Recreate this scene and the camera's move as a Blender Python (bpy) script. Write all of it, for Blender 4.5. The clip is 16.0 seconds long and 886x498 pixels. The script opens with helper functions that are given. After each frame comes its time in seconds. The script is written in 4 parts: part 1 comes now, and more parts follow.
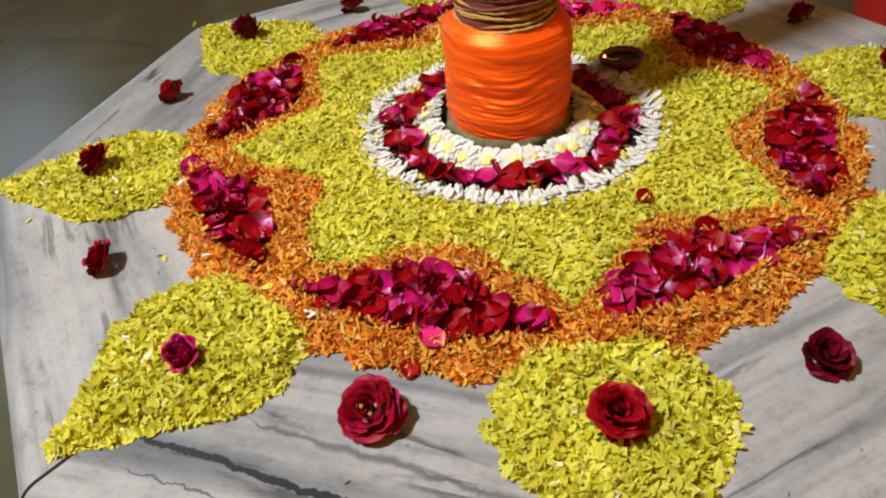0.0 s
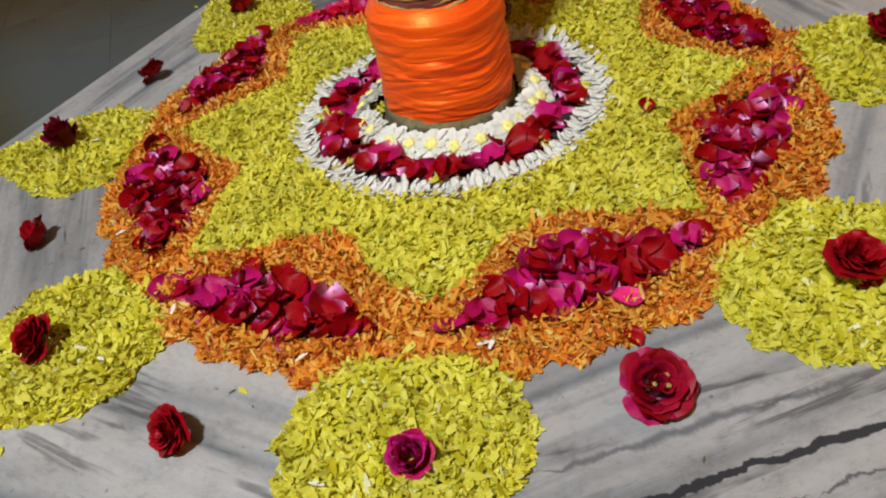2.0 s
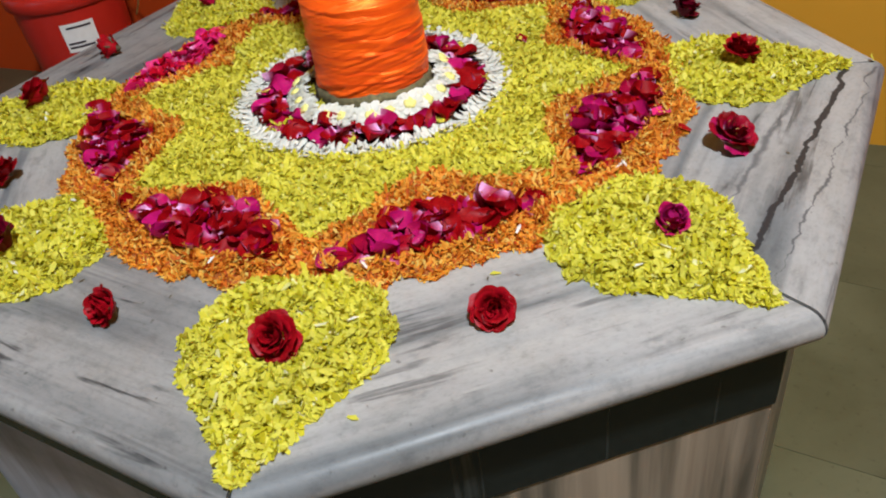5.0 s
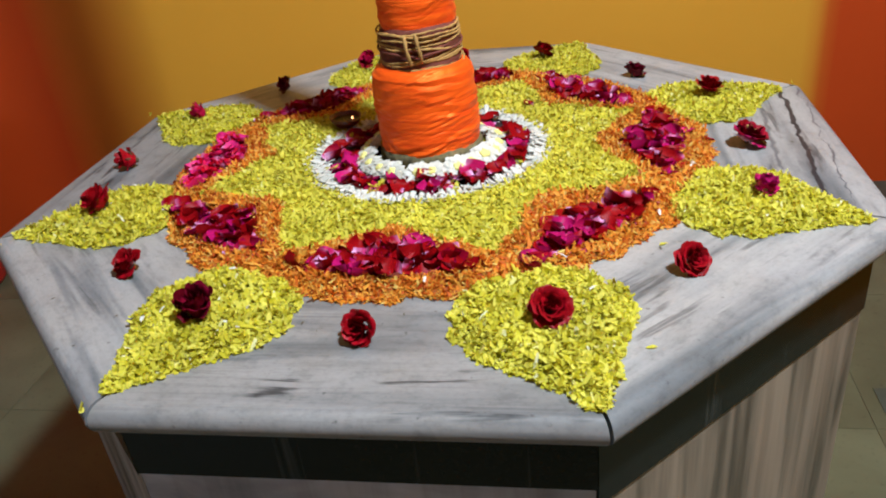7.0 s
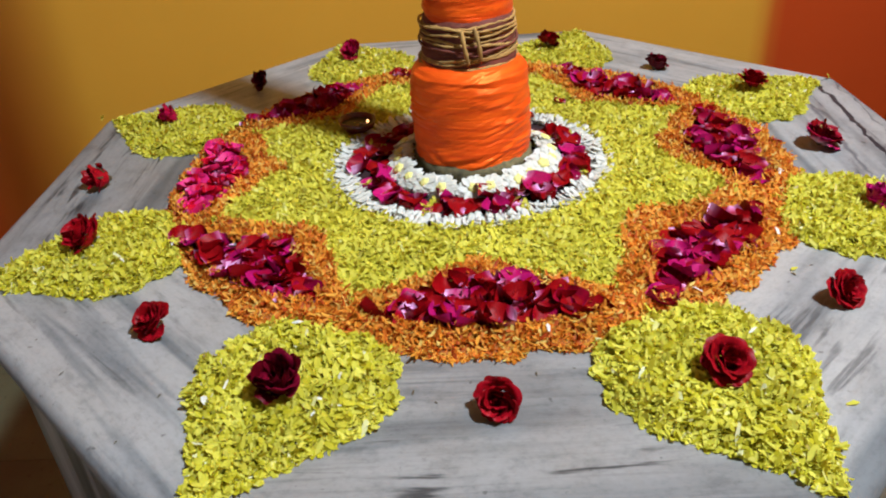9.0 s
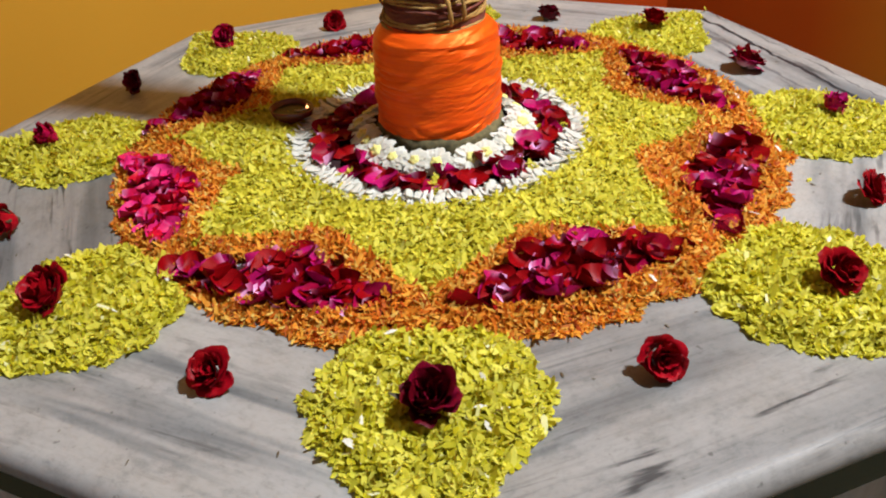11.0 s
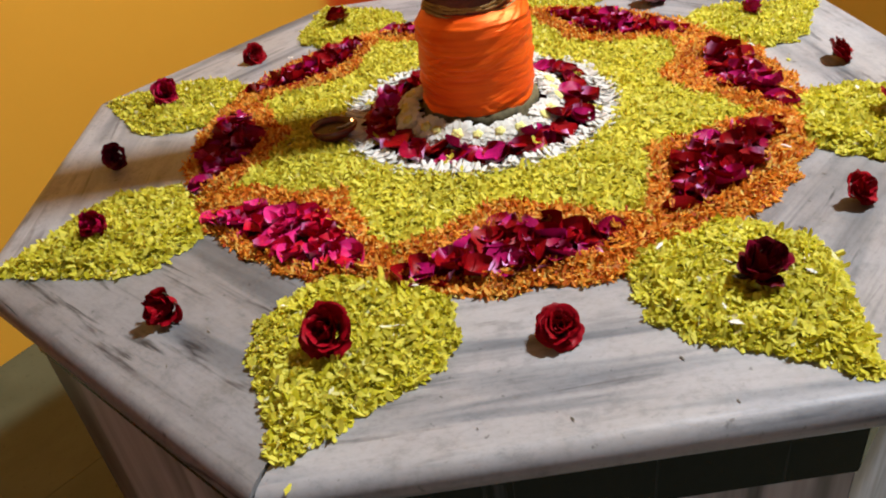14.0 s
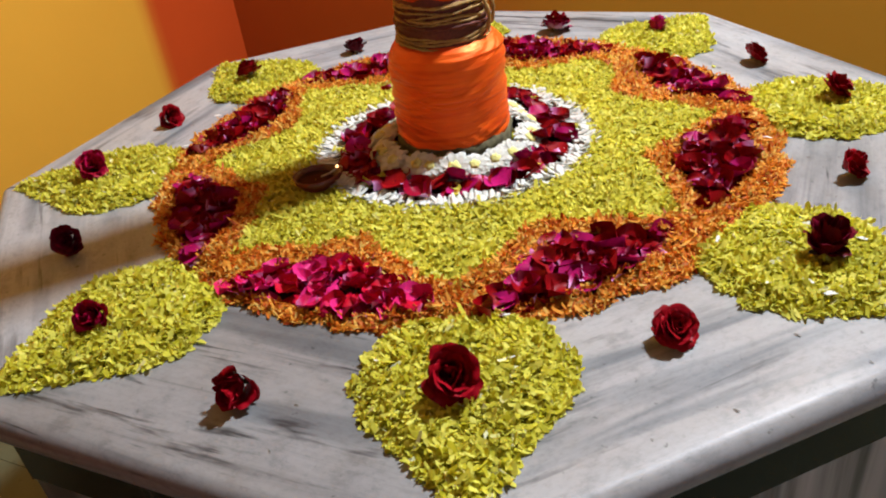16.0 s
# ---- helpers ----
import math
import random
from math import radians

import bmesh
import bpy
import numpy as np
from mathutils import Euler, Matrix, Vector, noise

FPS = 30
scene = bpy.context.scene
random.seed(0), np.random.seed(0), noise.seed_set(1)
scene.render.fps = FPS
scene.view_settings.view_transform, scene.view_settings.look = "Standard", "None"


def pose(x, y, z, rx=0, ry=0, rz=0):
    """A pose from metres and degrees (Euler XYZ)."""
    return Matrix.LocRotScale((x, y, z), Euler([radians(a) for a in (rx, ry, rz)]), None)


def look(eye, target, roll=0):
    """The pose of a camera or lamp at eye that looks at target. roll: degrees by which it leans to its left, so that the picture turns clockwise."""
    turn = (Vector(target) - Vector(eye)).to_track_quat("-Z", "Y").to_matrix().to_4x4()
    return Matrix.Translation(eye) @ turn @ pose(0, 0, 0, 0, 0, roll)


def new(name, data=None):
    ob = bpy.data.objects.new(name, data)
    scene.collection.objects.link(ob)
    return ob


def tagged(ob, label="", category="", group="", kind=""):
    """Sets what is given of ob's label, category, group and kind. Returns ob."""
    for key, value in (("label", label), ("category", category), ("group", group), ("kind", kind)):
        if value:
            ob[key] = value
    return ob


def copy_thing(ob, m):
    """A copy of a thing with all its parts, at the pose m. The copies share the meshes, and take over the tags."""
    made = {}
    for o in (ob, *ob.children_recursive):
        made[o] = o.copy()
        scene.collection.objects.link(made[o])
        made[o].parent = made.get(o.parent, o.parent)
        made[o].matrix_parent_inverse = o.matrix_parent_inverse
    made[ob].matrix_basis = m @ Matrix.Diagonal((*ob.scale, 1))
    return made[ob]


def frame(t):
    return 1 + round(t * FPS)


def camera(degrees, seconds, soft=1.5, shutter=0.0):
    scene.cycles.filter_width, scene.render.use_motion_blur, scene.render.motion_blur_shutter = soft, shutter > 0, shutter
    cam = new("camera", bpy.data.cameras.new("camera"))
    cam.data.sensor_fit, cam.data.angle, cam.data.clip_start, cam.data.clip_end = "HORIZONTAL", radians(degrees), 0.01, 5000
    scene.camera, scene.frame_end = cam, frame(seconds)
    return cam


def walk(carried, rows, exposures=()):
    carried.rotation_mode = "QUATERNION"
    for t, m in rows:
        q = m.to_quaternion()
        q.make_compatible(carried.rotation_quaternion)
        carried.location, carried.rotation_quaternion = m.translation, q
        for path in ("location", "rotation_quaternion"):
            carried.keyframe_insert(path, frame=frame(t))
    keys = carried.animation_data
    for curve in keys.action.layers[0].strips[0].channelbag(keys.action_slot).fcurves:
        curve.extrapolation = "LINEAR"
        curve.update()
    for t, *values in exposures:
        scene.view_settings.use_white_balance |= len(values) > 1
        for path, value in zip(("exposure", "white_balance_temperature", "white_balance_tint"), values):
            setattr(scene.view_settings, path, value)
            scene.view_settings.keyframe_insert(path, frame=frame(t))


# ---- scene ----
cam = camera(59.4, 16.0, 2.0)
PATH = [
    (0, (0.948, 0.228, 1.455), (-0.523, -0.31, 0.211), -5.5),
    (0.5, (0.972, 0.093, 1.454), (-0.581, -0.196, 0.228), -10.0),
    (1, (0.957, 0.017, 1.447), (-0.577, -0.128, 0.172), -9.8),
    (1.5, (0.945, -0.074, 1.439), (-0.608, -0.041, 0.179), -8.1),
    (2, (0.9, -0.216, 1.428), (-0.611, 0.057, 0.147), -12.7),
    (2.5, (0.857, -0.24, 1.436), (-0.593, 0.19, 0.127), -9.6),
    (3, (0.78, -0.389, 1.413), (-0.545, 0.365, 0.118), -9.0),
    (3.2, (0.763, -0.424, 1.437), (-0.451, 0.383, 0.068), -10.8),
    (5.3, (0.634, -0.98, 1.427), (-0.137, 0.414, 0.217), -7.2),
    (5.5, (0.592, -1.033, 1.425), (-0.093, 0.411, 0.222), -6.2),
    (6, (0.547, -1.146, 1.416), (-0.074, 0.456, 0.392), -4.6),
    (6.5, (0.477, -1.216, 1.416), (-0.029, 0.408, 0.364), -4.4),
    (7, (0.262, -1.264, 1.428), (-0.085, 0.444, 0.448), -6.6),
    (7.5, (0.181, -1.265, 1.422), (-0.05, 0.473, 0.46), -6.0),
    (8, (0.174, -1.193, 1.437), (-0.066, 0.541, 0.47), -4.0),
    (8.5, (0.14, -1.135, 1.422), (-0.145, 0.567, 0.413), -3.5),
    (9, (-0.022, -1.1, 1.424), (-0.066, 0.601, 0.373), -3.9),
    (9.5, (-0.133, -1.074, 1.417), (-0.086, 0.621, 0.357), -8.5),
    (9.7, (-0.158, -1.054, 1.411), (-0.053, 0.634, 0.343), -7.5),
    (11.8, (-0.485, -0.929, 1.395), (0.247, 0.545, 0.258), -7.0),
    (12, (-0.527, -0.913, 1.395), (0.258, 0.554, 0.285), -8.7),
    (12.5, (-0.681, -0.865, 1.398), (0.353, 0.388, 0.232), -9.5),
    (13, (-0.72, -0.845, 1.402), (0.349, 0.394, 0.253), -8.5),
    (13.5, (-0.745, -0.796, 1.4), (0.323, 0.475, 0.285), -5.9),
    (14, (-0.85, -0.723, 1.413), (0.321, 0.442, 0.284), -8.4),
    (14.5, (-0.901, -0.679, 1.412), (0.375, 0.345, 0.261), -8.1),
    (15, (-0.86, -0.661, 1.413), (0.453, 0.348, 0.291), -5.8),
    (15.5, (-0.887, -0.602, 1.411), (0.477, 0.39, 0.336), -5.4),
    (16, (-0.991, -0.469, 1.411), (0.506, 0.307, 0.334), -7.7),
]
walk(cam, [(t, look(e, g, r)) for t, e, g, r in PATH], [(0, -0.02, 6200, 8.5), (0.5, -0.12, 6150, 8), (1, -0.18, 6150, 8), (2, -0.33, 6000, 7), (3, -0.36, 5750, 7), (5.5, -0.04, 5950, 7), (6, 0.0, 6000, 7), (6.5, 0.13, 5750, 7), (7.5, 0.10, 5650, 7), (9, 0.06, 5650, 7), (9.5, 0.11, 5700, 7), (12, 0.17, 6350, 12), (13, 0.24, 6100, 13), (14, 0.26, 6100, 13), (15.5, 0.30, 6250, 12), (16, 0.36, 5850, 11)])


# ---- light ----
S = 0.8            # plan units to metres
ZT = 0.896         # height of the platform's top
world = bpy.data.worlds.new("world")
scene.world = world
world.use_nodes = True
world.node_tree.nodes["Background"].inputs["Color"].default_value = (0.75, 0.8, 1.0, 1)
world.node_tree.nodes["Background"].inputs["Strength"].default_value = 0.01


def lamp(name, eye, target, size, watts, colour, size_y=None):
    data = bpy.data.lights.new(name, "AREA")
    data.energy, data.color, data.size = watts, colour, size
    if size_y:
        data.shape, data.size_y = "RECTANGLE", size_y
    ob = new(name, data)
    ob.matrix_world = look(eye, target)
    return tagged(ob, "bright white ceiling lamp hanging out of view", "lamp")


lamp("ceiling_lamp", (1.293, -1.141, 3.83), (0, 0, 0.9), 0.23, 194, (0.95, 0.98, 1.0), 0.23)
lamp("window_light", (-2.5, -4.36, 1.75), (-2.0, 0, 1.5), 1.7, 23, (0.66, 0.80, 1.0), 1.5)["label"] = "cool daylight in the window opening"
lamp("window_light", (-4.97, -1.2, 1.4), (0, -1.2, 1.2), 1.8, 6, (0.70, 0.82, 1.0), 1.8)["label"] = "cool daylight in the window opening"


# ---- materials ----
def material(name):
    m = bpy.data.materials.new(name)
    m.use_nodes = True
    nt = m.node_tree
    return m, nt, nt.nodes["Principled BSDF"]


def node(nt, kind, **kw):
    n = nt.nodes.new(kind)
    for k, v in kw.items():
        n.inputs[k].default_value = v
    return n


def ramp(nt, source, stops):
    n = nt.nodes.new("ShaderNodeValToRGB")
    el = n.color_ramp.elements
    while len(el) < len(stops):
        el.new(0.5)
    for e, (p, c) in zip(el, stops):
        e.position, e.color = p, (*c, 1)
    nt.links.new(source, n.inputs["Fac"])
    return n.outputs["Color"]


def mapped(nt, scale, space="Object", offset=None):
    tc = nt.nodes.new("ShaderNodeTexCoord")
    mp = nt.nodes.new("ShaderNodeMapping")
    mp.inputs["Scale"].default_value = scale
    nt.links.new(tc.outputs[space], mp.inputs["Vector"])
    if offset is not None:
        nt.links.new(offset, mp.inputs["Location"])
    return mp.outputs["Vector"]


def noise_of(nt, vec, scale, detail=5.0, rough=0.55, distortion=0.0):
    n = node(nt, "ShaderNodeTexNoise", Scale=scale, Detail=detail, Roughness=rough, Distortion=distortion)
    nt.links.new(vec, n.inputs["Vector"])
    return n.outputs["Fac"]


def mixed(nt, fac, a, b, blend="MIX"):
    n = nt.nodes.new("ShaderNodeMixRGB")
    n.blend_type = blend
    for key, v in (("Fac", fac), ("Color1", a), ("Color2", b)):
        if hasattr(v, "links"):
            nt.links.new(v, n.inputs[key])
        else:
            n.inputs[key].default_value = v if key == "Fac" else (*v, 1)
    return n.outputs["Color"]


def math_of(nt, op, a, b=0.0, c=0.0):
    n = nt.nodes.new("ShaderNodeMath")
    n.operation = op
    for i, v in enumerate((a, b, c)):
        if hasattr(v, "links"):
            nt.links.new(v, n.inputs[i])
        else:
            n.inputs[i].default_value = v
    return n.outputs[0]


def bump(nt, bsdf, height, strength, distance=0.01):
    n = node(nt, "ShaderNodeBump", Strength=strength, Distance=distance)
    nt.links.new(height, n.inputs["Height"])
    nt.links.new(n.outputs["Normal"], bsdf.inputs["Normal"])


def random_offset(nt, size=40.0):
    info = nt.nodes.new("ShaderNodeObjectInfo")
    c = nt.nodes.new("ShaderNodeCombineXYZ")
    nt.links.new(math_of(nt, "MULTIPLY", info.outputs["Random"], size), c.inputs[0])
    nt.links.new(math_of(nt, "MULTIPLY", info.outputs["Random"], size * 1.7), c.inputs[1])
    return c.outputs[0], info.outputs["Random"]


def marble(name, dark=0.5, black=0.0, tone=1.0, wave=0.0):
    """Banded grey-white marble; the bands run along the piece's x axis."""
    m, nt, b = material(name)
    off, rnd = random_offset(nt)
    broad = noise_of(nt, mapped(nt, (0.95, 10.0, 10.0), offset=off), 1.5, 3, 0.45, 0.45)
    fine = noise_of(nt, mapped(nt, (1.1, 24.0, 24.0), offset=off), 1.5, 6, 0.62, 0.5)
    cloud = noise_of(nt, mapped(nt, (1, 1, 1), offset=off), 6.0, 4)
    patchy = noise_of(nt, mapped(nt, (1.6, 5.0, 5.0), offset=off), 1.8, 3)
    base = ramp(nt, broad, [(p, tuple(tone * q for q in c)) for p, c in ((0.33, (0.152, 0.160, 0.165)), (0.43, (0.264, 0.264, 0.260)), (0.50, (0.348, 0.340, 0.328)), (0.70, (0.384, 0.373, 0.356)))])
    streak = ramp(nt, fine, [(0.30, (0.46, 0.46, 0.48)), (0.43, (0.84, 0.84, 0.85)), (0.52, (1, 1, 1))])
    col = mixed(nt, math_of(nt, "MULTIPLY", ramp(nt, patchy, [(0.40, (0.15,) * 3), (0.58, (1, 1, 1))]), dark), base, streak, "MULTIPLY")
    thread = math_of(nt, "ABSOLUTE", math_of(nt, "SUBTRACT", noise_of(nt, mapped(nt, (0.8, 9.0, 9.0), offset=off), 1.4, 6, 0.55, 0.4), 0.5))
    torn = math_of(nt, "MULTIPLY", ramp(nt, noise_of(nt, mapped(nt, (4.0, 16.0, 16.0), offset=off), 1.5, 4), [(0.50, (0, 0, 0)), (0.60, (1, 1, 1))]), dark)
    col = mixed(nt, torn, col, ramp(nt, thread, [(0.005, (0.22, 0.22, 0.23)), (0.024, (1, 1, 1))]), "MULTIPLY")
    if wave:
        swell = noise_of(nt, mapped(nt, (1.3, 15.0, 15.0), offset=off), 1.4, 3, 0.5, 0.7)
        col = mixed(nt, wave, col, ramp(nt, swell, [(0.34, (0.40, 0.44, 0.49)), (0.43, (0.74, 0.77, 0.80)), (0.49, (1, 1, 1))]), "MULTIPLY")
    if dark > 0.8:
        striae = noise_of(nt, mapped(nt, (2.5, 90.0, 90.0), offset=off), 1.5, 5, 0.6, 0.4)
        col = mixed(nt, math_of(nt, "MULTIPLY", ramp(nt, patchy, [(0.3, (1, 1, 1)), (0.6, (0.2,) * 3)]), 0.7), col, ramp(nt, striae, [(0.30, (0.45, 0.45, 0.46)), (0.46, (0.95, 0.95, 0.95)), (0.6, (1, 1, 1))]), "MULTIPLY")
    mottle = noise_of(nt, mapped(nt, (1, 1.5, 1), offset=off), 24.0, 6, 0.72)
    col = mixed(nt, 0.75, col, ramp(nt, mottle, [(0.34, (0.62, 0.63, 0.64)), (0.47, (0.92, 0.92, 0.92)), (0.62, (1.0, 1.0, 1.0))]), "MULTIPLY")
    grain = noise_of(nt, mapped(nt, (1, 1.6, 1), offset=off), 110.0, 4, 0.7)
    col = mixed(nt, 0.4, col, ramp(nt, grain, [(0.32, (0.62, 0.62, 0.62)), (0.5, (0.95, 0.95, 0.95)), (0.65, (1.0, 1.0, 1.0))]), "MULTIPLY")
    dirt = noise_of(nt, mapped(nt, (5.0, 8.0, 8.0), offset=off), 2.2, 6, 0.7)
    col = mixed(nt, math_of(nt, "MULTIPLY", dark, 0.45), col, ramp(nt, dirt, [(0.28, (0.45, 0.41, 0.35)), (0.40, (0.9, 0.88, 0.85)), (0.5, (1, 1, 1))]), "MULTIPLY")
    warm = ramp(nt, cloud, [(0.35, (0.93, 0.91, 0.88)), (0.6, (1, 1, 1))])
    col = mixed(nt, 0.8, col, warm, "MULTIPLY")
    if black:
        # one crooked black vein, out near the edge
        tc = nt.nodes.new("ShaderNodeTexCoord")
        sep = nt.nodes.new("ShaderNodeSeparateXYZ")
        nt.links.new(tc.outputs["Object"], sep.inputs[0])
        wob = noise_of(nt, mapped(nt, (1, 0.15, 1)), 11.0, 6, 0.65)
        line = math_of(nt, "MULTIPLY_ADD", sep.outputs[0], -0.085, 0.620)
        line = math_of(nt, "MULTIPLY_ADD", math_of(nt, "SUBTRACT", wob, 0.5), 0.045, line)
        gap = math_of(nt, "ABSOLUTE", math_of(nt, "SUBTRACT", sep.outputs[1], line))
        wide = math_of(nt, "MULTIPLY_ADD", noise_of(nt, mapped(nt, (1, 1, 1)), 16.0, 3), 0.0092, 0.0)
        f = ramp(nt, math_of(nt, "DIVIDE", gap, wide), [(0.70, (1, 1, 1)), (0.92, (0.2,) * 3), (1.0, (0, 0, 0))])
        col = mixed(nt, math_of(nt, "MULTIPLY", f, black), col, (0.016, 0.017, 0.020))
        # a fainter, broken streak beside it
        beside = math_of(nt, "ABSOLUTE", math_of(nt, "SUBTRACT", sep.outputs[1], math_of(nt, "SUBTRACT", line, 0.048)))
        f = ramp(nt, math_of(nt, "DIVIDE", beside, math_of(nt, "MAXIMUM", math_of(nt, "MULTIPLY_ADD", noise_of(nt, mapped(nt, (1, 1, 1)), 13.0, 4), 0.030, -0.010), 0.0006)), [(0.25, (0.8,) * 3), (1.0, (0, 0, 0))])
        col = mixed(nt, f, col, (0.07, 0.07, 0.075))
        # a thin dark thread out towards the rounded edge
        outer = math_of(nt, "ABSOLUTE", math_of(nt, "SUBTRACT", sep.outputs[1], math_of(nt, "MULTIPLY_ADD", math_of(nt, "SUBTRACT", wob, 0.5), 0.018, math_of(nt, "ADD", line, 0.034))))
        f = ramp(nt, math_of(nt, "DIVIDE", outer, math_of(nt, "MAXIMUM", math_of(nt, "MULTIPLY_ADD", noise_of(nt, mapped(nt, (1, 1, 1)), 18.0, 4), 0.012, -0.0042), 0.0004)), [(0.3, (0.85,) * 3), (1.0, (0, 0, 0))])
        col = mixed(nt, f, col, (0.05, 0.05, 0.055))
    speck = noise_of(nt, mapped(nt, (1, 1, 1), offset=off), 90.0, 2)
    col = mixed(nt, 0.6, col, ramp(nt, speck, [(0.24, (0.25, 0.23, 0.2)), (0.31, (1, 1, 1))]), "MULTIPLY")
    nt.links.new(col, b.inputs["Base Color"])
    nt.links.new(ramp(nt, cloud, [(0.3, (0.36,) * 3), (0.7, (0.55,) * 3)]), b.inputs["Roughness"])
    b.inputs["Specular IOR Level"].default_value = 0.25
    bump(nt, b, fine, 0.03, 0.002)
    return m


def panel_marble(name, tint, tone=1.0):
    """Dull side marble with upright bands and brown stains."""
    m, nt, b = material(name)
    off, rnd = random_offset(nt)
    broad = noise_of(nt, mapped(nt, (11.0, 11.0, 0.7), offset=off), 1.2, 5, 0.6, 0.4)
    fine = noise_of(nt, mapped(nt, (55.0, 55.0, 1.6), offset=off), 1.0, 5, 0.6)
    base = ramp(nt, broad, [(p, tuple(tone * q for q in c)) for p, c in ((0.34, (0.035, 0.036, 0.038)), (0.43, (0.15, 0.14, 0.125)), (0.54, (0.33, 0.30, 0.27)), (0.68, (0.42, 0.38, 0.34)))])
    col = mixed(nt, 0.5, base, ramp(nt, fine, [(0.35, (0.45, 0.42, 0.4)), (0.6, (1, 1, 1))]), "MULTIPLY")
    col = mixed(nt, 0.75, col, tint, "MULTIPLY")
    nt.links.new(col, b.inputs["Base Color"])
    b.inputs["Roughness"].default_value = 0.32
    bump(nt, b, fine, 0.06, 0.002)
    return m


def smooth_panel(name):
    """Blue-grey side marble with soft clouds, drip marks and pale scratches."""
    m, nt, b = material(name)
    n = noise_of(nt, mapped(nt, (1.6, 1.6, 2.6)), 2.6, 6, 0.6, 0.6)
    drip = noise_of(nt, mapped(nt, (22.0, 22.0, 1.2)), 1.0, 4, 0.6)
    scratch = noise_of(nt, mapped(nt, (9.0, 9.0, 38.0)), 1.0, 3, 0.6, 0.8)
    col = ramp(nt, n, [(0.30, (0.19, 0.205, 0.25)), (0.5, (0.34, 0.36, 0.42)), (0.68, (0.48, 0.50, 0.56))])
    col = mixed(nt, 0.6, col, ramp(nt, drip, [(0.34, (0.5, 0.48, 0.46)), (0.52, (1, 1, 1))]), "MULTIPLY")
    col = mixed(nt, ramp(nt, scratch, [(0.70, (0, 0, 0)), (0.76, (0.6,) * 3)]), col, (0.5, 0.52, 0.55))
    nt.links.new(col, b.inputs["Base Color"])
    b.inputs["Roughness"].default_value = 0.36
    bump(nt, b, drip, 0.05, 0.002)
    return m


def streaked_granite(name):
    """Black polished granite with faint pale water marks running down."""
    m, nt, b = material(name)
    drip = noise_of(nt, mapped(nt, (30.0, 30.0, 1.0)), 1.0, 3, 0.6)
    n = noise_of(nt, mapped(nt, (1, 1, 1)), 140.0, 4)
    col = ramp(nt, n, [(0.3, (0.004, 0.005, 0.0045)), (0.65, (0.010, 0.012, 0.011))])
    col = mixed(nt, ramp(nt, drip, [(0.64, (0, 0, 0)), (0.74, (0.75,) * 3)]), col, (0.085, 0.09, 0.085))
    nt.links.new(col, b.inputs["Base Color"])
    b.inputs["Roughness"].default_value = 0.2
    b.inputs["Specular IOR Level"].default_value = 0.25
    return m


def petal_material(name, stops, thin=0.42):
    m, nt, b = material(name)
    geo = nt.nodes.new("ShaderNodeNewGeometry")
    col = ramp(nt, geo.outputs["Random Per Island"], stops)
    n = noise_of(nt, mapped(nt, (1, 1, 1)), 14.0, 3)
    col = mixed(nt, 0.6, col, ramp(nt, n, [(0.35, (0.72, 0.72, 0.66)), (0.62, (1.0, 1.0, 1.0))]), "MULTIPLY")
    nt.links.new(col, b.inputs["Base Color"])
    b.inputs["Roughness"].default_value = 0.62
    b.inputs["Specular IOR Level"].default_value = 0.25
    tr = nt.nodes.new("ShaderNodeBsdfTranslucent")
    nt.links.new(col, tr.inputs["Color"])
    mx = nt.nodes.new("ShaderNodeMixShader")
    mx.inputs["Fac"].default_value = thin
    nt.links.new(b.outputs[0], mx.inputs[1])
    nt.links.new(tr.outputs[0], mx.inputs[2])
    nt.links.new(mx.outputs[0], nt.nodes["Material Output"].inputs["Surface"])
    return m


